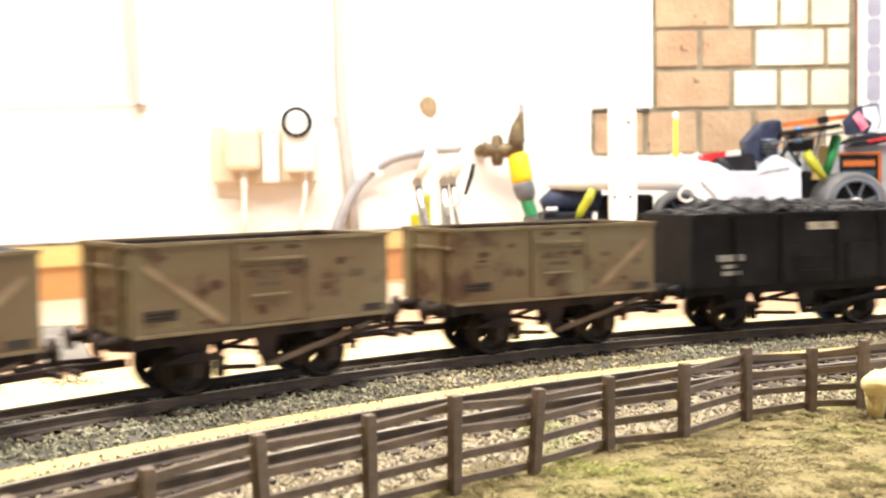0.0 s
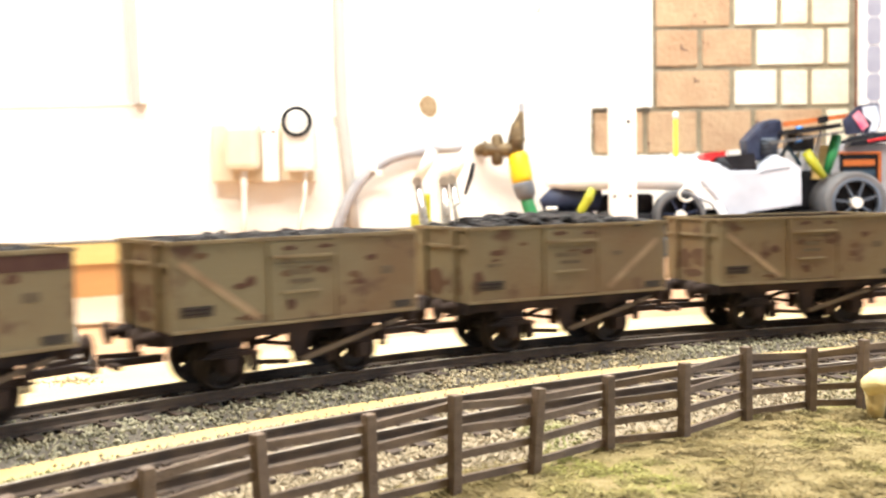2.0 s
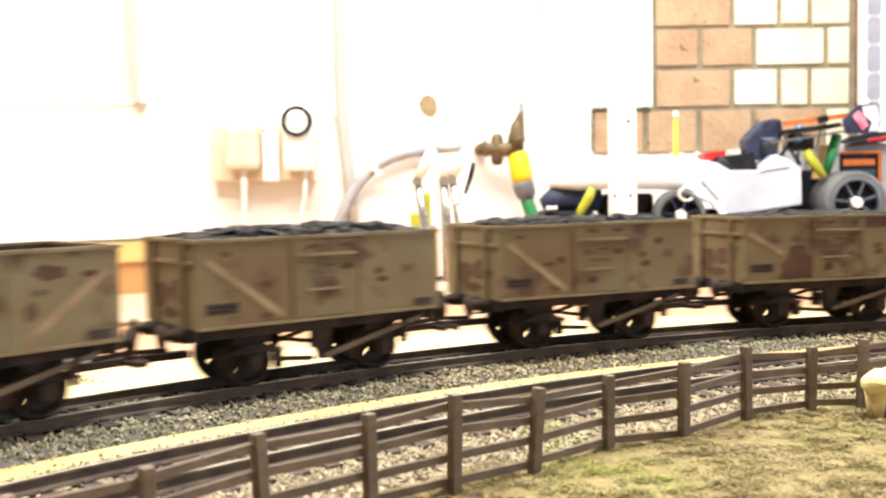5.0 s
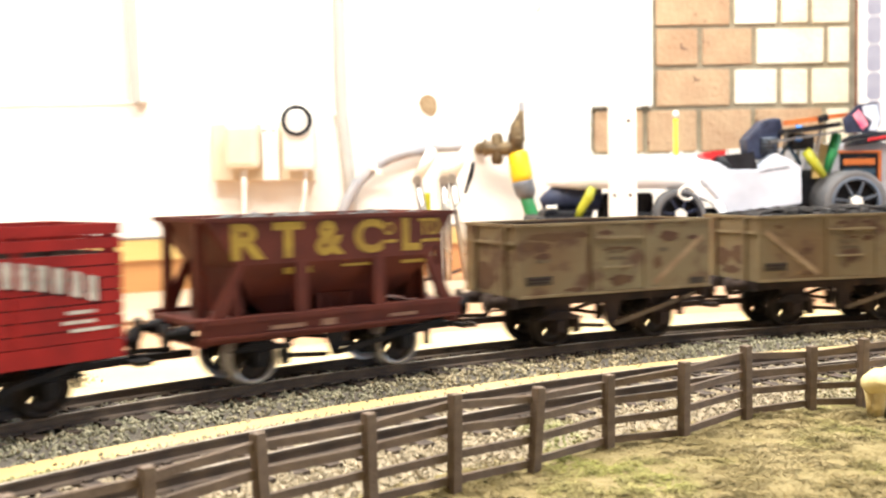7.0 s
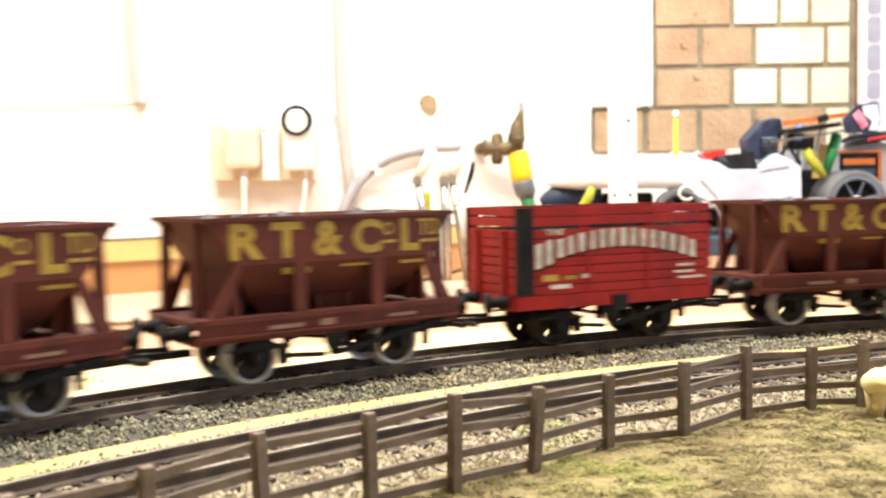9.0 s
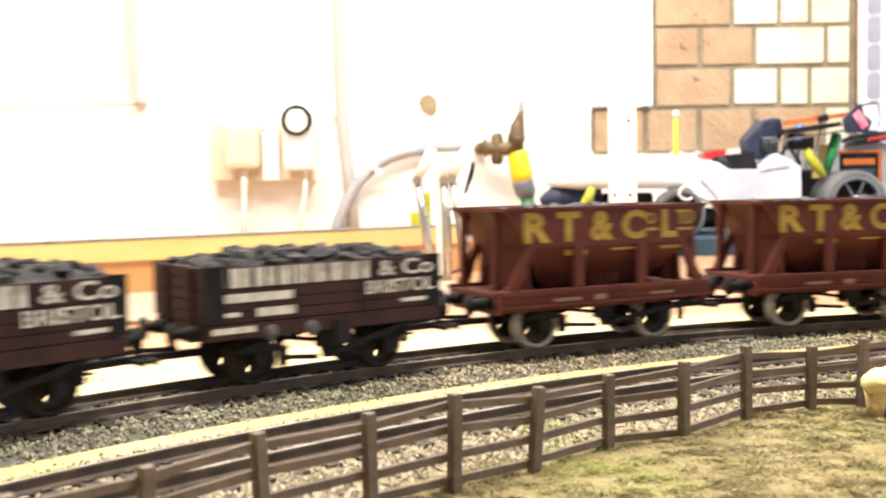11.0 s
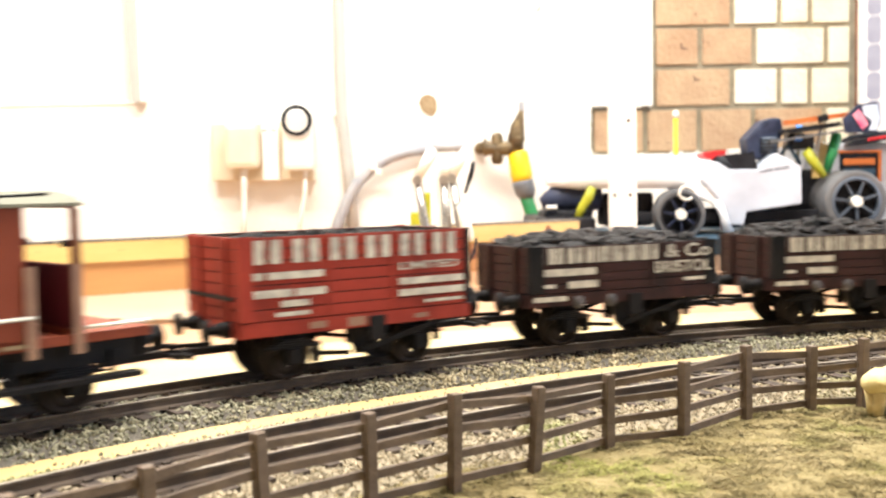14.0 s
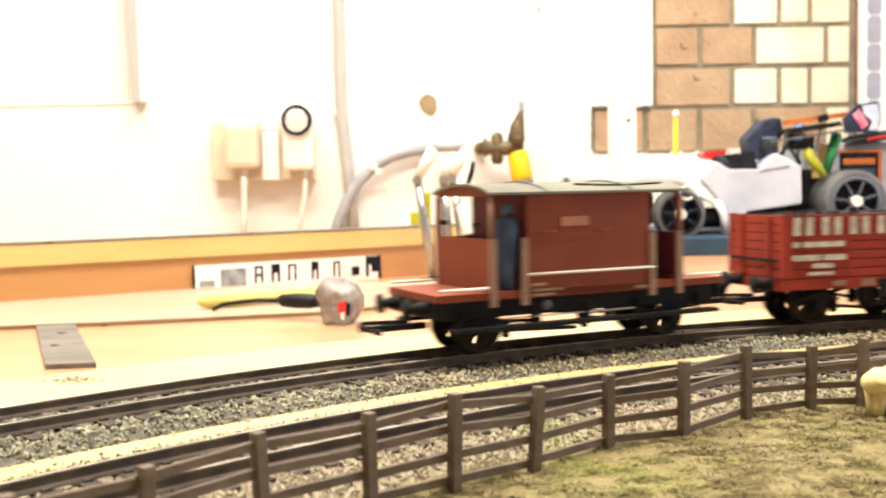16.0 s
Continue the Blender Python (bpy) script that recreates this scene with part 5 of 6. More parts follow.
def hopper_wagon(s0, seed):
    """An ore hopper: lettered upper band, sloped bunker, stanchions on a channel frame."""
    car = root("ore_hopper_wagon", "brown ore hopper wagon with large yellow lettering", MODEL, GROUP)
    L, W, zt, zb = 72.0, 32.0, 39.8, 29.0
    half_t, half_b = 34.3, 27.2
    bm = B()
    hw = W / 2
    out = {}
    for name, hx, hy, z in (("t", half_t, hw, zt), ("m", half_b, hw, zb), ("l", 22.0, 10.5, 21.0), ("f", 15.0, 5.5, 15.5), ("ti", half_t - 0.9, hw - 0.9, zt), ("li", 20, 9, 22)):
        out[name] = [bm.verts.new((x * hx * MM, y * hy * MM, z * MM)) for x, y in ((-1, -1), (1, -1), (1, 1), (-1, 1))]
    for a, b in (("t", "m"), ("m", "l"), ("l", "f"), ("ti", "t")):
        for k in range(4):
            bm.faces.new((out[b][k], out[b][(k + 1) % 4], out[a][(k + 1) % 4], out[a][k]))
    for k in range(4):
        bm.faces.new((out["ti"][k], out["ti"][(k + 1) % 4], out["li"][(k + 1) % 4], out["li"][k]))
    bm.faces.new(out["li"])
    bm.faces.new(out["f"][::-1])
    bmesh.ops.recalc_face_normals(bm, faces=bm.faces[:])
    body = part("hopper_body", bm, M_HOPPER, car, "brown sloping steel bunker")
    bm = B()
    for y in (-hw - 0.5, hw - 0.35):
        box(bm, -half_t - 0.4, half_t + 0.4, y, y + 0.85, zt - 0.8, zt + 0.2)
    for x in (-half_t - 0.4, half_t - 0.5):
        box(bm, x, x + 0.9, -hw + 0.5, hw - 0.5, zt - 0.8, zt + 0.2)
    part("top_rim", bm, M_HOPPER, body)
    for side in (-1, 1):
        y = side * hw
        part("frame_channel", box(B(), -L / 2, L / 2, *sorted((y, y - side * 2.2)), 12.4, 15.9), M_HOPPER, car, "brown channel side frame")
        part("frame_flange", box(B(), -L / 2, L / 2, *sorted((y + side * 0.7, y - side * 3)), 15.9, 17.2), M_HOPPER, car)
        part("frame_lip", box(B(), -L / 2, L / 2, *sorted((y + side * 0.6, y)), 12.4, 13.1), M_HOPPER, car)
        for x in (-10.6, 11.0):
            part("stanchion", box(B(), x - 1.6, x + 1.6, *sorted((y + side * 0.2, y - side * 1.4)), 17.2, zb + 0.3), M_HOPPER, car)
        for e in (-1, 1):
            bm = B()
            prism(bm, ((e * 33.6, 17.2), (e * 29.8, 17.2), (e * 25.0, zb), (e * 27.2, zb)), *sorted((y - side * 0.1, y - side * 1.6)))
            part("corner_stanchion", bm, M_HOPPER, car)
            bm2 = prism(B(), ((e * 22.6, 17.2), (e * 28.5, 17.2), (e * 25.2, zb - 0.5)), *sorted((y - side * 6.0, y - side * 7.0)))
            part("gusset", bm2, M_HOPPER, car)
        for k in range(4):
            part("door_catch", box(B(), -3.5 + k * 2.6, -2.1 + k * 2.6, *sorted((side * 9.2, side * 11)), 17, 20.5), M_HOPPER, car)
    for e in (-1, 1):
        part("end_sheet", prism(B(), ((-hw + 1.6, 17.2), (hw - 1.6, 17.2), (hw - 3, zb), (-hw + 3, zb)), *sorted((e * 25.6, e * 26.6)), "yz"), M_HOPPER, car)
        for yy in (-10, 10):
            part("end_stanchion", prism(B(), ((e * 35.0, 17.2), (e * 32.6, 17.2), (e * 32.6, zt - 1), (e * 34.4, zt - 1)), yy - 0.9, yy + 0.9), M_HOPPER, car)
    part("platform", box(B(), -L / 2, L / 2, -hw + 3, hw - 3, 15.0, 16.4), M_HOPPER, car)
    y = -hw - 0.05
    words("initial", "R", 8.6, 8.4, -28.4, y, 30.2, M_YELLOW, car, "large yellow letter")
    words("initial", "T", 7.8, 8.4, -17.8, y, 30.2, M_YELLOW, car, "large yellow letter")
    words("ampersand", "&", 7.8, 8.4, -6.6, y, 30.2, M_YELLOW, car, "large yellow lettering")
    words("big_c", "C", 8.2, 8.4, 4.2, y, 30.2, M_YELLOW, car, "large yellow letter")
    words("small_o", "O", 3.0, 3.2, 12.8, y, 34.4, M_YELLOW, car)
    words("big_l", "L", 5.4, 8.3, 18.2, y, 30.2, M_YELLOW, car)
    words("small_td", "TD", 6.4, 4.2, 23.4, y, 34.0, M_YELLOW, car)
    bars("underline", [(13.0, 16.6, 32.4, 33.2), (24.0, 29.4, 32.2, 33.0)], y, M_YELLOW, car)
    bars("load_mark", [(-14.8, -7.6, 26.3, 28.0), (1.0, 9.0, 27.2, 28.4), (18.4, 27.0, 27.0, 28.4)], -hw + 0.9, M_YELLOW, car, "faded yellow small marks")
    bars("frame_mark", [(-19, -10, 13.6, 14.6), (-5.5, -1.5, 13.4, 15.0), (14, 22, 13.8, 14.6)], y + 0.02, M_DULLRAIL, car, "faint stencil marks")
    load(car, 2 * half_t - 3, W - 3, zt - 1.9, 1.7, seed, (0.9, 2.8), M_ORE, 46, "few dark ore lumps", None)
    gear = running_gear(car, L, 41, (11.0, 12.4), 6.6, M_BLACK, M_BLACK, M_WHEEL, sole_mat=M_HOPPER, lever_mat=M_BLACK)
    TRAIN.append((car, s0, gear, 6.6))


def corner_irons(car, L, W, z0, z1, m, w=5.0, skip=None):
    for e in (-1, 1):
        for o in (-1, 1):
            if (e, o) == skip:
                continue
            part("corner_iron", box(B(), *sorted((e * (L / 2 + 0.25), e * (L / 2 - w))), *sorted((o * W / 2, o * (W / 2 + 0.28))), z0, z1), m, car)
            part("corner_iron", box(B(), *sorted((e * (L / 2), e * (L / 2 + 0.28))), *sorted((o * (W / 2), o * (W / 2 - 1.6))), z0, z1), m, car)


def strapping(car, W, z0, z1, xs, m):
    for o in (-1, 1):
        for x in xs:
            part("strap", box(B(), x - 0.5, x + 0.5, *sorted((o * W / 2, o * (W / 2 + 0.3))), z0, z1), m, car)


def coke_wagon(s0):
    car = root("coke_wagon", "bright red planked coke wagon with raised top rails", MODEL, GROUP)
    L, W = 66.0, 32.0
    planked(car, L, W, 15.8, 34.0, 7, M_RED)
    for o in (-1, 1):
        for z in (34.8, 37.7):
            part("coke_rail", box(B(), -L / 2, L / 2, *sorted((o * W / 2, o * (W / 2 - 0.8))), z, z + 2.2), M_RED, car)
    for e in (-1, 1):
        for z in (34.8, 37.7):
            part("coke_rail", box(B(), *sorted((e * L / 2, e * (L / 2 - 0.8))), -W / 2 + 0.8, W / 2 - 0.8, z, z + 2.2), M_RED, car)
        for y in (-8, 8):
            part("end_stanchion", box(B(), *sorted((e * L / 2, e * (L / 2 + 1.1))), y - 1, y + 1, 15, 33.5), M_RED, car)
        for y in (-14.5, -5, 5, 14.5):
            part("rail_post", box(B(), *sorted((e * (L / 2 - 0.8), e * (L / 2 - 1.6))), y - 0.8, y + 0.8, 33.5, 39.8), M_RED, car)
    for x in (-30, -11, 11, 30):
        for o in (-1, 1):
            part("rail_post", box(B(), x - 0.9, x + 0.9, *sorted((o * (W / 2 - 0.8), o * (W / 2 - 1.6))), 33.5, 39.8), M_RED, car)
    corner_irons(car, L, W, 15.8, 39.9, M_BLACK, 4.6, (1, -1))
    strapping(car, W, 15.8, 34.0, (-10.2, 10.2), M_RED)
    y = -W / 2 - 0.08
    # arched name in letter-sized blocks
    n = 8
    xs = np.linspace(-28.4, 28.0, n + 1)
    spans = []
    for k in range(n):
        x0, x1 = xs[k] + 0.7, xs[k + 1] - 0.9
        mid = (x0 + x1) / 2
        zc = 30.9 - 4.2 * (mid / 26) ** 2
        h = 5.2 if k else 6.8
        spans.append((x0, x1, zc - h / 2, zc + h / 2))
    bar_pairs("letter_block", spans, y, M_BARS, car, "white pair of plain bars with a dark shadow", slope=-0.0124)
    bar_pairs("letter_shadow", [(a + 0.5, b + 0.5, c - 0.5, d - 0.5) for a, b, c, d in spans], y + 0.05, M_INK, car, slope=-0.0124)
    words("small_the", "THE", 6.0, 1.6, -24.5, y, 32.3, M_BARS, car)
    bars("yellow_mark", [(-25.5, -20.5, 19.4, 21.2), (-18.5, -14.5, 19.6, 20.8)], y, M_YELLOW, car, "small yellow marks")
    bars("white_mark", [(-12.5, -9.5, 19.8, 21.0), (-23.0, -16.5, 17.2, 18.4), (20.5, 26.5, 21.6, 22.3), (19.6, 26.5, 19.6, 20.3), (21, 30.5, 17.9, 18.6)], y, M_BARS, car, "small white marks")
    gear = running_gear(car, L, 36, (11.7, 15.6), 6.2, M_BLACK, M_BLACK, M_WHEELD, sole_mat=M_RED)
    part("side_sill", box(B(), -L / 2, L / 2, -W / 2, -13.6, 11.7, 15.6), M_RED, car)
    part("side_sill", box(B(), -L / 2, L / 2, 13.6, W / 2, 11.7, 15.6), M_RED, car)
    part("door_stop", box(B(), -2.5, 2.5, -W / 2 - 0.6, -W / 2, 10.0, 14.4), M_BLACK, car)
    TRAIN.append((car, s0, gear, 6.2))


def red_wagon(s0):
    car = root("open_wagon", "faded red seven-plank open wagon with white lettering", MODEL, GROUP)
    L, W = 65.0, 32.0
    planked(car, L, W, 15.6, 35.4, 7, M_RED2)
    corner_irons(car, L, W, 15.6, 35.4, M_RED2, 3.0, (1, -1))
    part("corner_iron", box(B(), L / 2 - 1.6, L / 2 + 0.25, -W / 2 - 0.28, -W / 2, 15.6, 35.4), M_BLACK, car, "black corner iron")
    strapping(car, W, 15.6, 35.4, (-9.4, 8.6), M_RED2)
    for e in (-1, 1):
        for y in (-8, 8):
            part("end_stanchion", box(B(), *sorted((e * L / 2, e * (L / 2 + 0.8))), y - 1, y + 1, 15, 34.8), M_RED2, car)
        part("end_bar", box(B(), *sorted((e * (L / 2 + 0.8), e * (L / 2 + 1.3))), -14, 14, 20.5, 21.4), M_BLACK, car)
    y = -W / 2 - 0.34
    n = 6
    xs = np.linspace(-30.2, 30.0, n + 1)
    bar_pairs("letter_block", [(a + 1.0, b - 2.2, 28.9, 34.5) for a, b in zip(xs, xs[1:])], y, M_BARS, car, "large white pair of plain bars")
    bars("line_block", [(-29.6, -27.0, 25.2, 26.9), (-25.8, -11.2, 25.2, 26.9), (-29.6, -19.5, 21.0, 22.8), (-18.5, -10.6, 21.0, 22.8), (-22.5, -15.0, 18.6, 20.1), (-24.0, -15.0, 16.4, 17.4),
                         (10.2, 30.4, 21.6, 23.3), (10.2, 30.4, 18.7, 20.4), (18, 30, 16.6, 17.4)], y, M_BARS, car, "white lines of small lettering")
    words("limited", "LIMITED", 18.0, 1.9, 10.6, y, 25.4, M_BARS, car, "white lettering")
    bars("sill_plate", [(-15, -10.5, 12.8, 14.4), (-4.5, 0.5, 12.4, 14.6), (15, 19, 12.8, 14)], -W / 2 - 0.05, M_DULLRAIL, car, "pale plates on the sill")
    load(car, L - 4, W - 4, 33.2, 1.4, 33, (1.0, 2.2), M_COAL, 110, "part load of coal")
    gear = running_gear(car, L, 36, (11.9, 15.3), 6.2, M_BLACK, M_BLACK, M_WHEELD, sole_mat=M_RED2)
    part("side_sill", box(B(), -L / 2, L / 2, -W / 2, -13.6, 11.9, 15.3), M_RED2, car)
    part("side_sill", box(B(), -L / 2, L / 2, 13.6, W / 2, 11.9, 15.3), M_RED2, car)
    part("door_stop", box(B(), 1.5, 6.0, -W / 2 - 0.6, -W / 2, 8.5, 14.4), M_BLACK, car)
    TRAIN.append((car, s0, gear, 6.2))


def umber_wagon(s0, seed, heap):
    car = root("coal_wagon", "dark brown five-plank coal wagon with white lettering", MODEL, GROUP)
    L, W = 64.0, 32.0
    planked(car, L, W, 16.0, 29.0, 5, M_UMBER)
    corner_irons(car, L, W, 16.0, 29.0, M_BLACK, 4.2)
    strapping(car, W, 16.0, 24.0, (-9.4, 9.0), M_UMBER)
    for e in (-1, 1):
        for y in (-8, 8):
            part("end_stanchion", box(B(), *sorted((e * L / 2, e * (L / 2 + 1.0))), y - 1, y + 1, 15.5, 28.5), M_UMBER, car)
    y = -W / 2 - 0.05
    xs = (-31.0, -25.6, -24.6, -19.6, -18.2, -13.4, -12.4, -10.0, -9.0, -5.2, -4.4, 0.2, 1.0, 4.6, 5.2, 9.0)
    bar_pairs("letter_block", [(a + 1.2, b + 1.6, 24.0, 28.4) for a, b in zip(xs[::2], xs[1::2])], y, M_BARS, car, "grubby white pair of plain bars")
    words("and_co", "& Co", 16.4, 3.9, 13.4, y - 0.3, 24.3, M_BARS, car, "grubby white lettering")
    words("town", "BRISTOL", 20.6, 3.4, 9.6, y - 0.28, 19.9, M_BARS, car, "grubby white town name")
    bars("line_block", [(-28.4, -10.6, 20.6, 22.6), (-19.8, -10.0, 17.0, 19.0), (-30.2, -24.2, 17.4, 18.4), (20, 28.6, 17.2, 18.2)], y, M_BARS, car, "white lines of small lettering")
    bars("sill_mark", [(-31, -20.4, 13.6, 15.0)], y, M_BARS, car)
    for x in (-16.5, -5.5):
        part("sill_disc", lathe(B(), (x, -W / 2, 13.0), (0, -1, 0), ((0, 1.9), (0.15, 1.8), (0.2, 0.01)), 14), M_ORE, car, "grey round sill plate")
    load(car, L - 2, W - 2, 28.0, heap, seed, (1.4, 3.2), M_COAL, 230, "heaped coal load in large lumps")
    gear = running_gear(car, L, 36, (12.2, 15.6), 6.2, M_BLACK, M_BLACK, M_WHEELD, sole_mat=M_UMBER)
    part("side_sill", box(B(), -L / 2, L / 2, -W / 2, -13.6, 12.2, 15.7), M_UMBER, car)
    part("side_sill", box(B(), -L / 2, L / 2, 13.6, W / 2, 12.2, 15.7), M_UMBER, car)
    part("door_stop", box(B(), 0.5, 5.0, -W / 2 - 0.6, -W / 2, 8.5, 14.4), M_BLACK, car)
    TRAIN.append((car, s0, gear, 6.2))


def brake_van(s0):
    """A goods brake van: cabin with two open verandas, arched roof, platforms and long footboards."""
    car = root("brake_van", "reddish-brown goods brake van with a grey roof", MODEL, GROUP)
    L, hw = 96.5, 16.0
    for x0, x1 in ((-L / 2, L / 2),):
        part("platform", box(B(), x0, x1, -hw, hw, 15.4, 17.4), M_VAN, car, "brown timber platform")
    x0, x1 = -20.6, 21.0
    cabin = part("cabin_side", box(B(), x0, x1, -hw, -hw + 1.0, 15.2, 44.2), M_VAN, car, "smooth brown cabin side")
    part("cabin_side", box(B(), x0, x1, hw - 1.0, hw, 15.2, 44.2), M_VAN, car, "smooth brown cabin side")
    for x in (x0, x1 - 1.0):
        part("cabin_end", box(B(), x, x + 1.0, -hw + 1.0, hw - 1.0, 17.4, 44.6), M_VAN, car)
    part("inside", box(B(), x0 + 1, x1 - 1, -hw + 1.1, hw - 1.1, 17.5, 18), M_INNER, cabin)
    for e in (-1, 1):
        # end screen with open upper half, arched head
        xe = e * 32.2
        part("end_panel", box(B(), *sorted((xe, xe - e * 0.9)), -hw + 0.9, hw - 0.9, 17.4, 31.6), M_VAN, car)
        arch = [(-hw + 0.9, 43.2)] + [(hw * 0.95 * math.sin(t), 43.3 + 2.7 * math.cos(t * 0.98)) for t in np.linspace(-1.4, 1.4, 13)] + [(hw - 0.9, 43.2)]
        part("end_head", prism(B(), arch, *sorted((xe, xe - e * 0.9)), "yz"), M_VAN, car)
        for y in (-hw + 0.5, hw - 0.5):
            part("corner_post", box(B(), *sorted((xe, xe - e * 1.2)), y - 0.5, y + 0.5, 17.4, 44.2), M_VAN, car)
        for o in (-1, 1):
            y = o * hw
            # pillars at the corner and beside the cabin
            for xp in (32.6, 22.7):
                part("door_post", box(B(), *sorted((e * xp, e * (xp - 2.1))), *sorted((y, y + o * 0.7)), 13.4, 31.8), M_DULLRAIL, car, "pale brown door pillar")
            part("handrail", tube(B(), [(e * 33.2, y + o * 0.2, 18.6), (e * 47.6, y + o * 0.2, 18.6)], 0.45, 6), M_CREAM, car, "white handrail")
            part("rail_post", tube(B(), [(e * 32.3, y + o * 0.2, 31.0), (e * 32.1, y + o * 0.2, 43.0)], 0.5, 6), M_DULLRAIL, car)
        # added panels, their dark maroon paints the shade under the roof
        part("veranda_lining", box(B(), *sorted((e * 21.4, xe - e * 1.3)), hw - 1.4, hw - 1.0, 17.5, 31.4), M_MAROONSHADE, car, "added panel, maroon darkened for the veranda's shade")
        part("veranda_lining", box(B(), *sorted((xe - e * 0.95, xe - e * 1.25)), -hw + 1.2, hw - 1.5, 17.5, 31.4), M_MAROONSHADE, car, "added panel, maroon darkened for the veranda's shade")
        part("cabin_end_lining", box(B(), *sorted((e * 20.8 + 0.2 + e * 0.25, e * 20.8 + 0.2 + e * 0.6)), -hw + 1.1, hw - 1.5, 17.5, 43.6), M_MAROONSHADE, car, "added panel, maroon darkened for the cabin end's shade")
        for y in (-9.5, 9.5):
            part("lamp_iron", box(B(), *sorted((xe, xe + e * 1.6)), y - 0.6, y + 0.6, 35.0, 36.4), M_BLACK, car)
        part("guard_wall", box(B(), *sorted((e * 30.5, e * 29.7)), -hw + 1, hw - 1, 17.4, 18.6), M_VAN, car)
    roof = []
    n = 14
    for k in range(n + 1):
        t = -1 + 2 * k / n
        roof.append((t * (hw + 1.1), 44.3 + 2.5 * (1 - t * t) ** 0.8))
    roof += [(y, z - 0.7) for y, z in roof[::-1]]
    rf = part("roof", prism(B(), roof, -33.1, 33.3, "yz"), M_ROOF, car, "weathered grey-green arched roof")
    for x in (-15, 14):
        part("roof_strip", prism(B(), [(y, z + 0.06) for y, z in roof[:n + 1]] + [(y, z + 0.42) for y, z in roof[:n + 1]][::-1], x - 0.35, x + 0.35, "yz"), M_ROOF, rf)
    part("rain_strip", tube(B(), [(-2 + 1.9 * k, -11.5 - 1.6 * math.sin(math.pi * k / 16), 45.95 - 0.45 * math.sin(math.pi * k / 16) + 0.25) for k in range(17)], 0.3, 6), M_BLACK, rf)
    part("chimney", tube(B(), [(6, 5, 46), (6, 5, 48.4)], 1.2, 10), M_ROOF, rf)
    part("vent", tube(B(), [(-10, 4, 46), (-10, 4, 47.8)], 1.4, 10), M_ROOF, rf)
    y = -hw
    part("ducket_panel", box(B(), -9.6, 0.2, y - 0.15, y, 31.0, 37.6), M_VAN, cabin)
    part("ducket_light", box(B(), -9.8, -0.6, y - 0.45, y - 0.15, 34.6, 37.2), mat("pale_panel", (0.40, 0.15, 0.085), 0.5, 0, (0.33, 0.12, 0.07), 200), cabin, "paler small window shutter")
    for xa, xb in ((-17.5, -11), (1.2, 7)):
        part("grab_rail", tube(B(), [(xa, y - 0.5, 33.2), (xb, y - 0.5, 33.2)], 0.25, 6), M_VAN, cabin)
    part("handrail", tube(B(), [(-20.8, y - 0.5, 21.7), (22.4, y - 0.5, 21.7)], 0.42, 6), M_CREAM, cabin, "white handrail")
    bars("mark", [(-19.5, -14.8, 18.4, 19.2), (-19.0, -9.2, 16.9, 17.5), (-19.5, -12, 15.6, 16.3), (15.5, 20.5, 15.8, 16.6)], y - 0.05, M_DIRTY, car, "small cream stencil marks")
    for o in (-1, 1):
        part("underframe", box(B(), -L / 2 + 2, L / 2 - 2, *sorted((o * 13.8, o * 12)), 10.4, 15.4), M_BLACK, car, "black steel underframe")
        fb = part("footboard", box(B(), -45.0, 45.0, *sorted((o * 14.5, o * 18.2)), 7.2, 8.3), M_BLACK, car, "long black footboard")
        for x in (-40, -18, 0, 18, 40):
            part("step_iron", box(B(), x - 0.6, x + 0.6, *sorted((o * 14.0, o * 14.6)), 7.2, 13), M_BLACK, fb)
        part("lamp_disc", lathe(B(), (-13.5, o * 14.2, 12.8), (0, o, 0), ((0, 1.5), (0.4, 1.4), (0.45, 0.01)), 12), M_DGREY, car)
        part("white_line", box(B(), -27, 17, *sorted((o * 13.8, o * 14.0)), 9.6, 10.0), M_CREAM, car)
    gear = running_gear(car, L, 64, (11.2, 15.3), 6.4, M_BLACK, M_BLACK, M_WHEELD, lever=False, reach=4.0)
    TRAIN.append((car, s0, gear, 6.4))
    # painted guard standing in the doorway, one plain figure
    fig = B()
    tube(fig, [(-24.9, -12, 17.5), (-24.9, -12, 22), (-24.7, -12, 28), (-24.7, -12, 33.5), (-24.7, -12, 36.6), (-24.7, -12, 37.4)], [2.3, 2.2, 2.7, 3.3, 3.0, 1.2], 14)
    bmesh.ops.create_icosphere(fig, subdivisions=2, radius=1.9 * MM, matrix=Matrix.Translation((-24.7 * MM, -12 * MM, 39.4 * MM)))
    part("guard_figure", fig, M_GUARDF, car, "small plain dark blue painted figure")


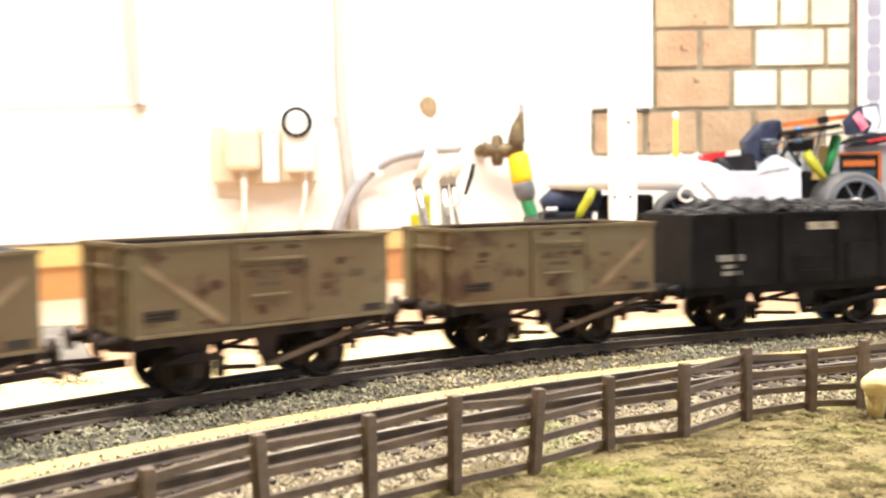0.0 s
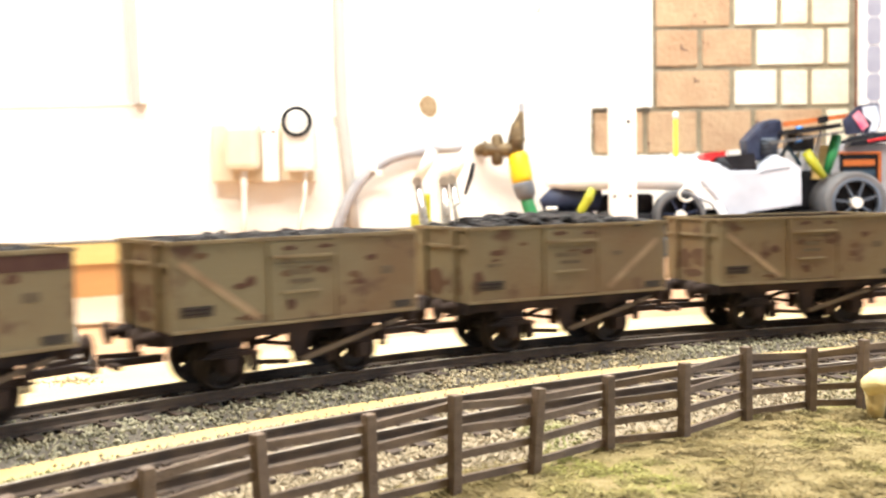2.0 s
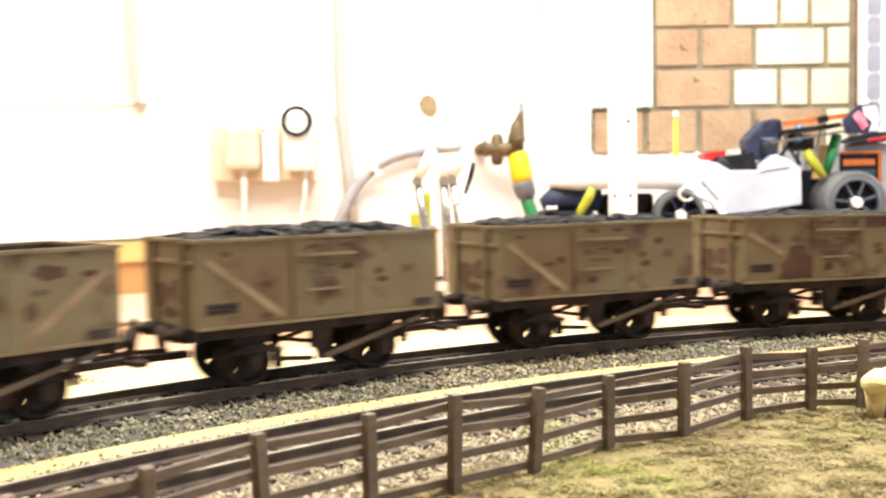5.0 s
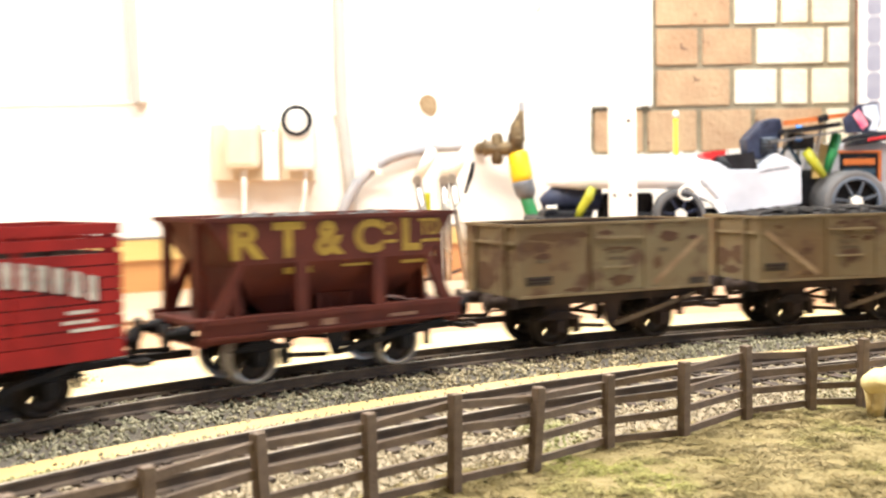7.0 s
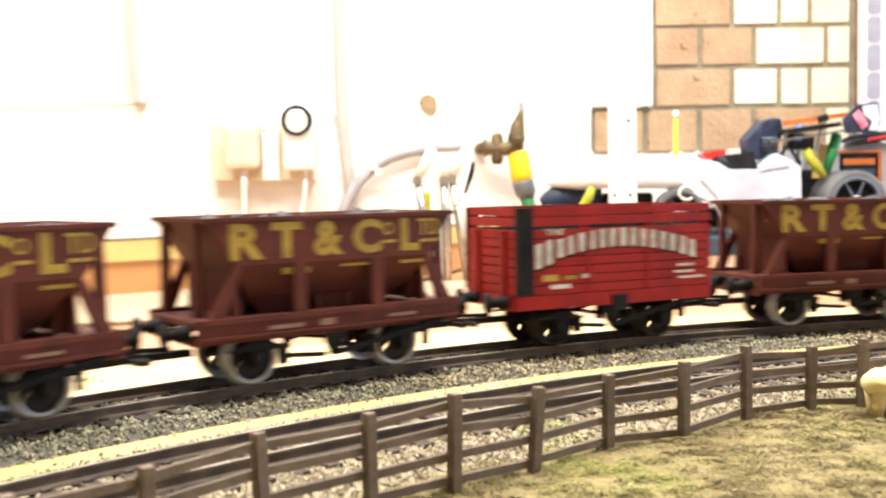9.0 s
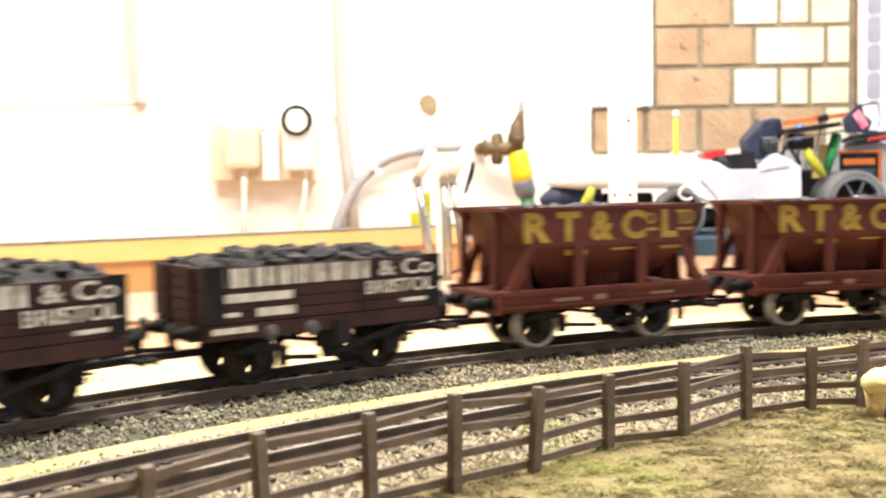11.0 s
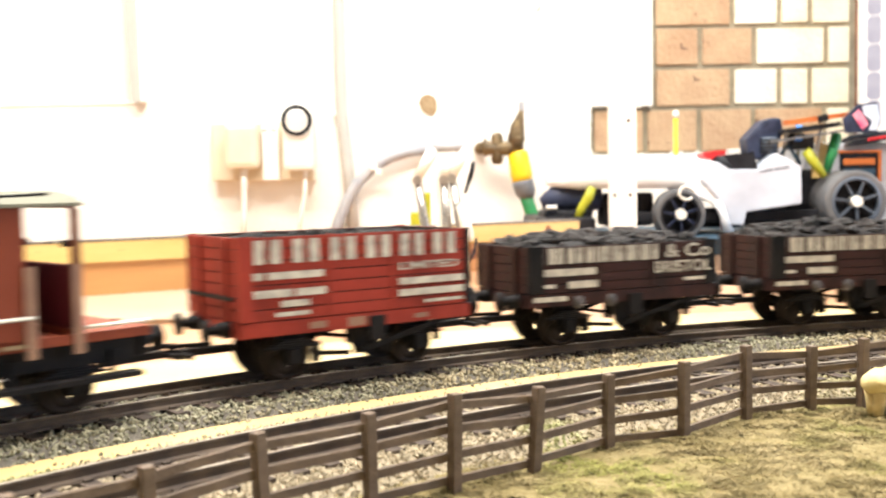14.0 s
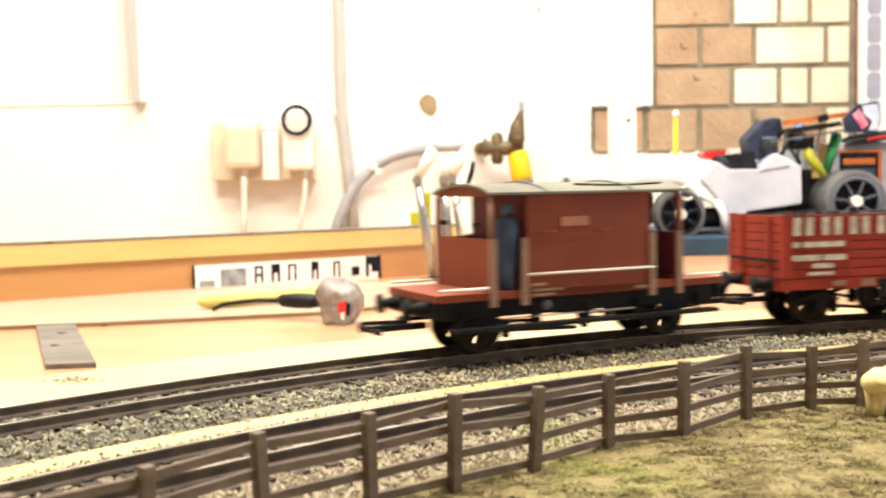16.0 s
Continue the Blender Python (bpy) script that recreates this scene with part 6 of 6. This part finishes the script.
black_wagon(-147.5)
mineral_wagon(-239.2, 1, "/", 0, 0.5, "empty weathered khaki-grey mineral wagon with rusty end")
mineral_wagon(-328.4, 2, "\\", 0, 0.6, "empty weathered khaki-grey mineral wagon with cream stripe")
mineral_wagon(-416.8, 3, "/", 3.4, 0.4, "weathered khaki-grey mineral wagon heaped with coal")
mineral_wagon(-501.3, 4, "\\", 0.8, 0.5, "weathered khaki-grey mineral wagon with a level coal load")
mineral_wagon(-591.2, 5, "short", 1.2, 0.7, "patched olive-grey mineral wagon with dark rust panel")
mineral_wagon(-678.4, 6, "\\", 2.4, 0.5, "weathered khaki-grey mineral wagon filled with coal")
mineral_wagon(-766.8, 7, "\\", 2.8, 0.4, "weathered olive-grey mineral wagon with a coal load")
mineral_wagon(-853.2, 8, "/", 0, 1.0, "empty heavily rusted khaki-grey mineral wagon")
hopper_wagon(-943.5, 41)
coke_wagon(-1033.3)
hopper_wagon(-1124.3, 42)
hopper_wagon(-1216.4, 43)
umber_wagon(-1306.6, 51, 2.6)
umber_wagon(-1392.0, 52, 4.4)
umber_wagon(-1479.7, 53, 3.4)
red_wagon(-1566.6)
brake_van(-1671.8)

# ---- bricks of the wall, each a piece of its own ----
rows_of_bricks = ((95, 159, (236, 320, 404, 489, 600, 642)), (165, 221, (333, 456, 529, 577, 642)), (228, 284, (333, 406, 490, 602, 642)),
                  (290, 347, (333, 456, 529, 577, 642)), (354, 411, (333, 406, 490, 602, 642)), (418, 475, (333, 456, 529, 577, 642)))
rnd = random.Random(9)
for z0, z1, xs in rows_of_bricks:
    for a, b in zip(xs, xs[1:]):
        out = 2.5 + rnd.uniform(-0.8, 0.8)
        pale = a > 440 and z0 > 160 or (a > 580)
        j = 4.2
        part("brick", box(B(), a + j, b - j, 1612 - out - 2, 1613, z0 + rnd.uniform(0, 2), z1 - rnd.uniform(0, 2), 1.6), M_BRICKP if pale else M_BRICK, wall_n,
             "cream painted brick" if pale else "bare tan brick")


def motions():
    """The train runs to the right, slowing a little; its wheels roll."""
    for car, s0, axles, r in TRAIN:
        rows = []
        for k in range(33):
            t = k * 0.5
            s = s0 + travel(t)
            x, y = ring_xy(R_MAIN, s)
            rows.append((t, pose(x * MM, y * MM, 0, 0, 0, math.degrees(-s / R_MAIN))))
        walk(car, rows)
        for ax in axles:
            base = ax.location.copy()
            walk(ax, [(k / 12, Matrix.Translation(base) @ Euler((0, travel(k / 12) / r, 0)).to_matrix().to_4x4()) for k in range(193)])


motions()
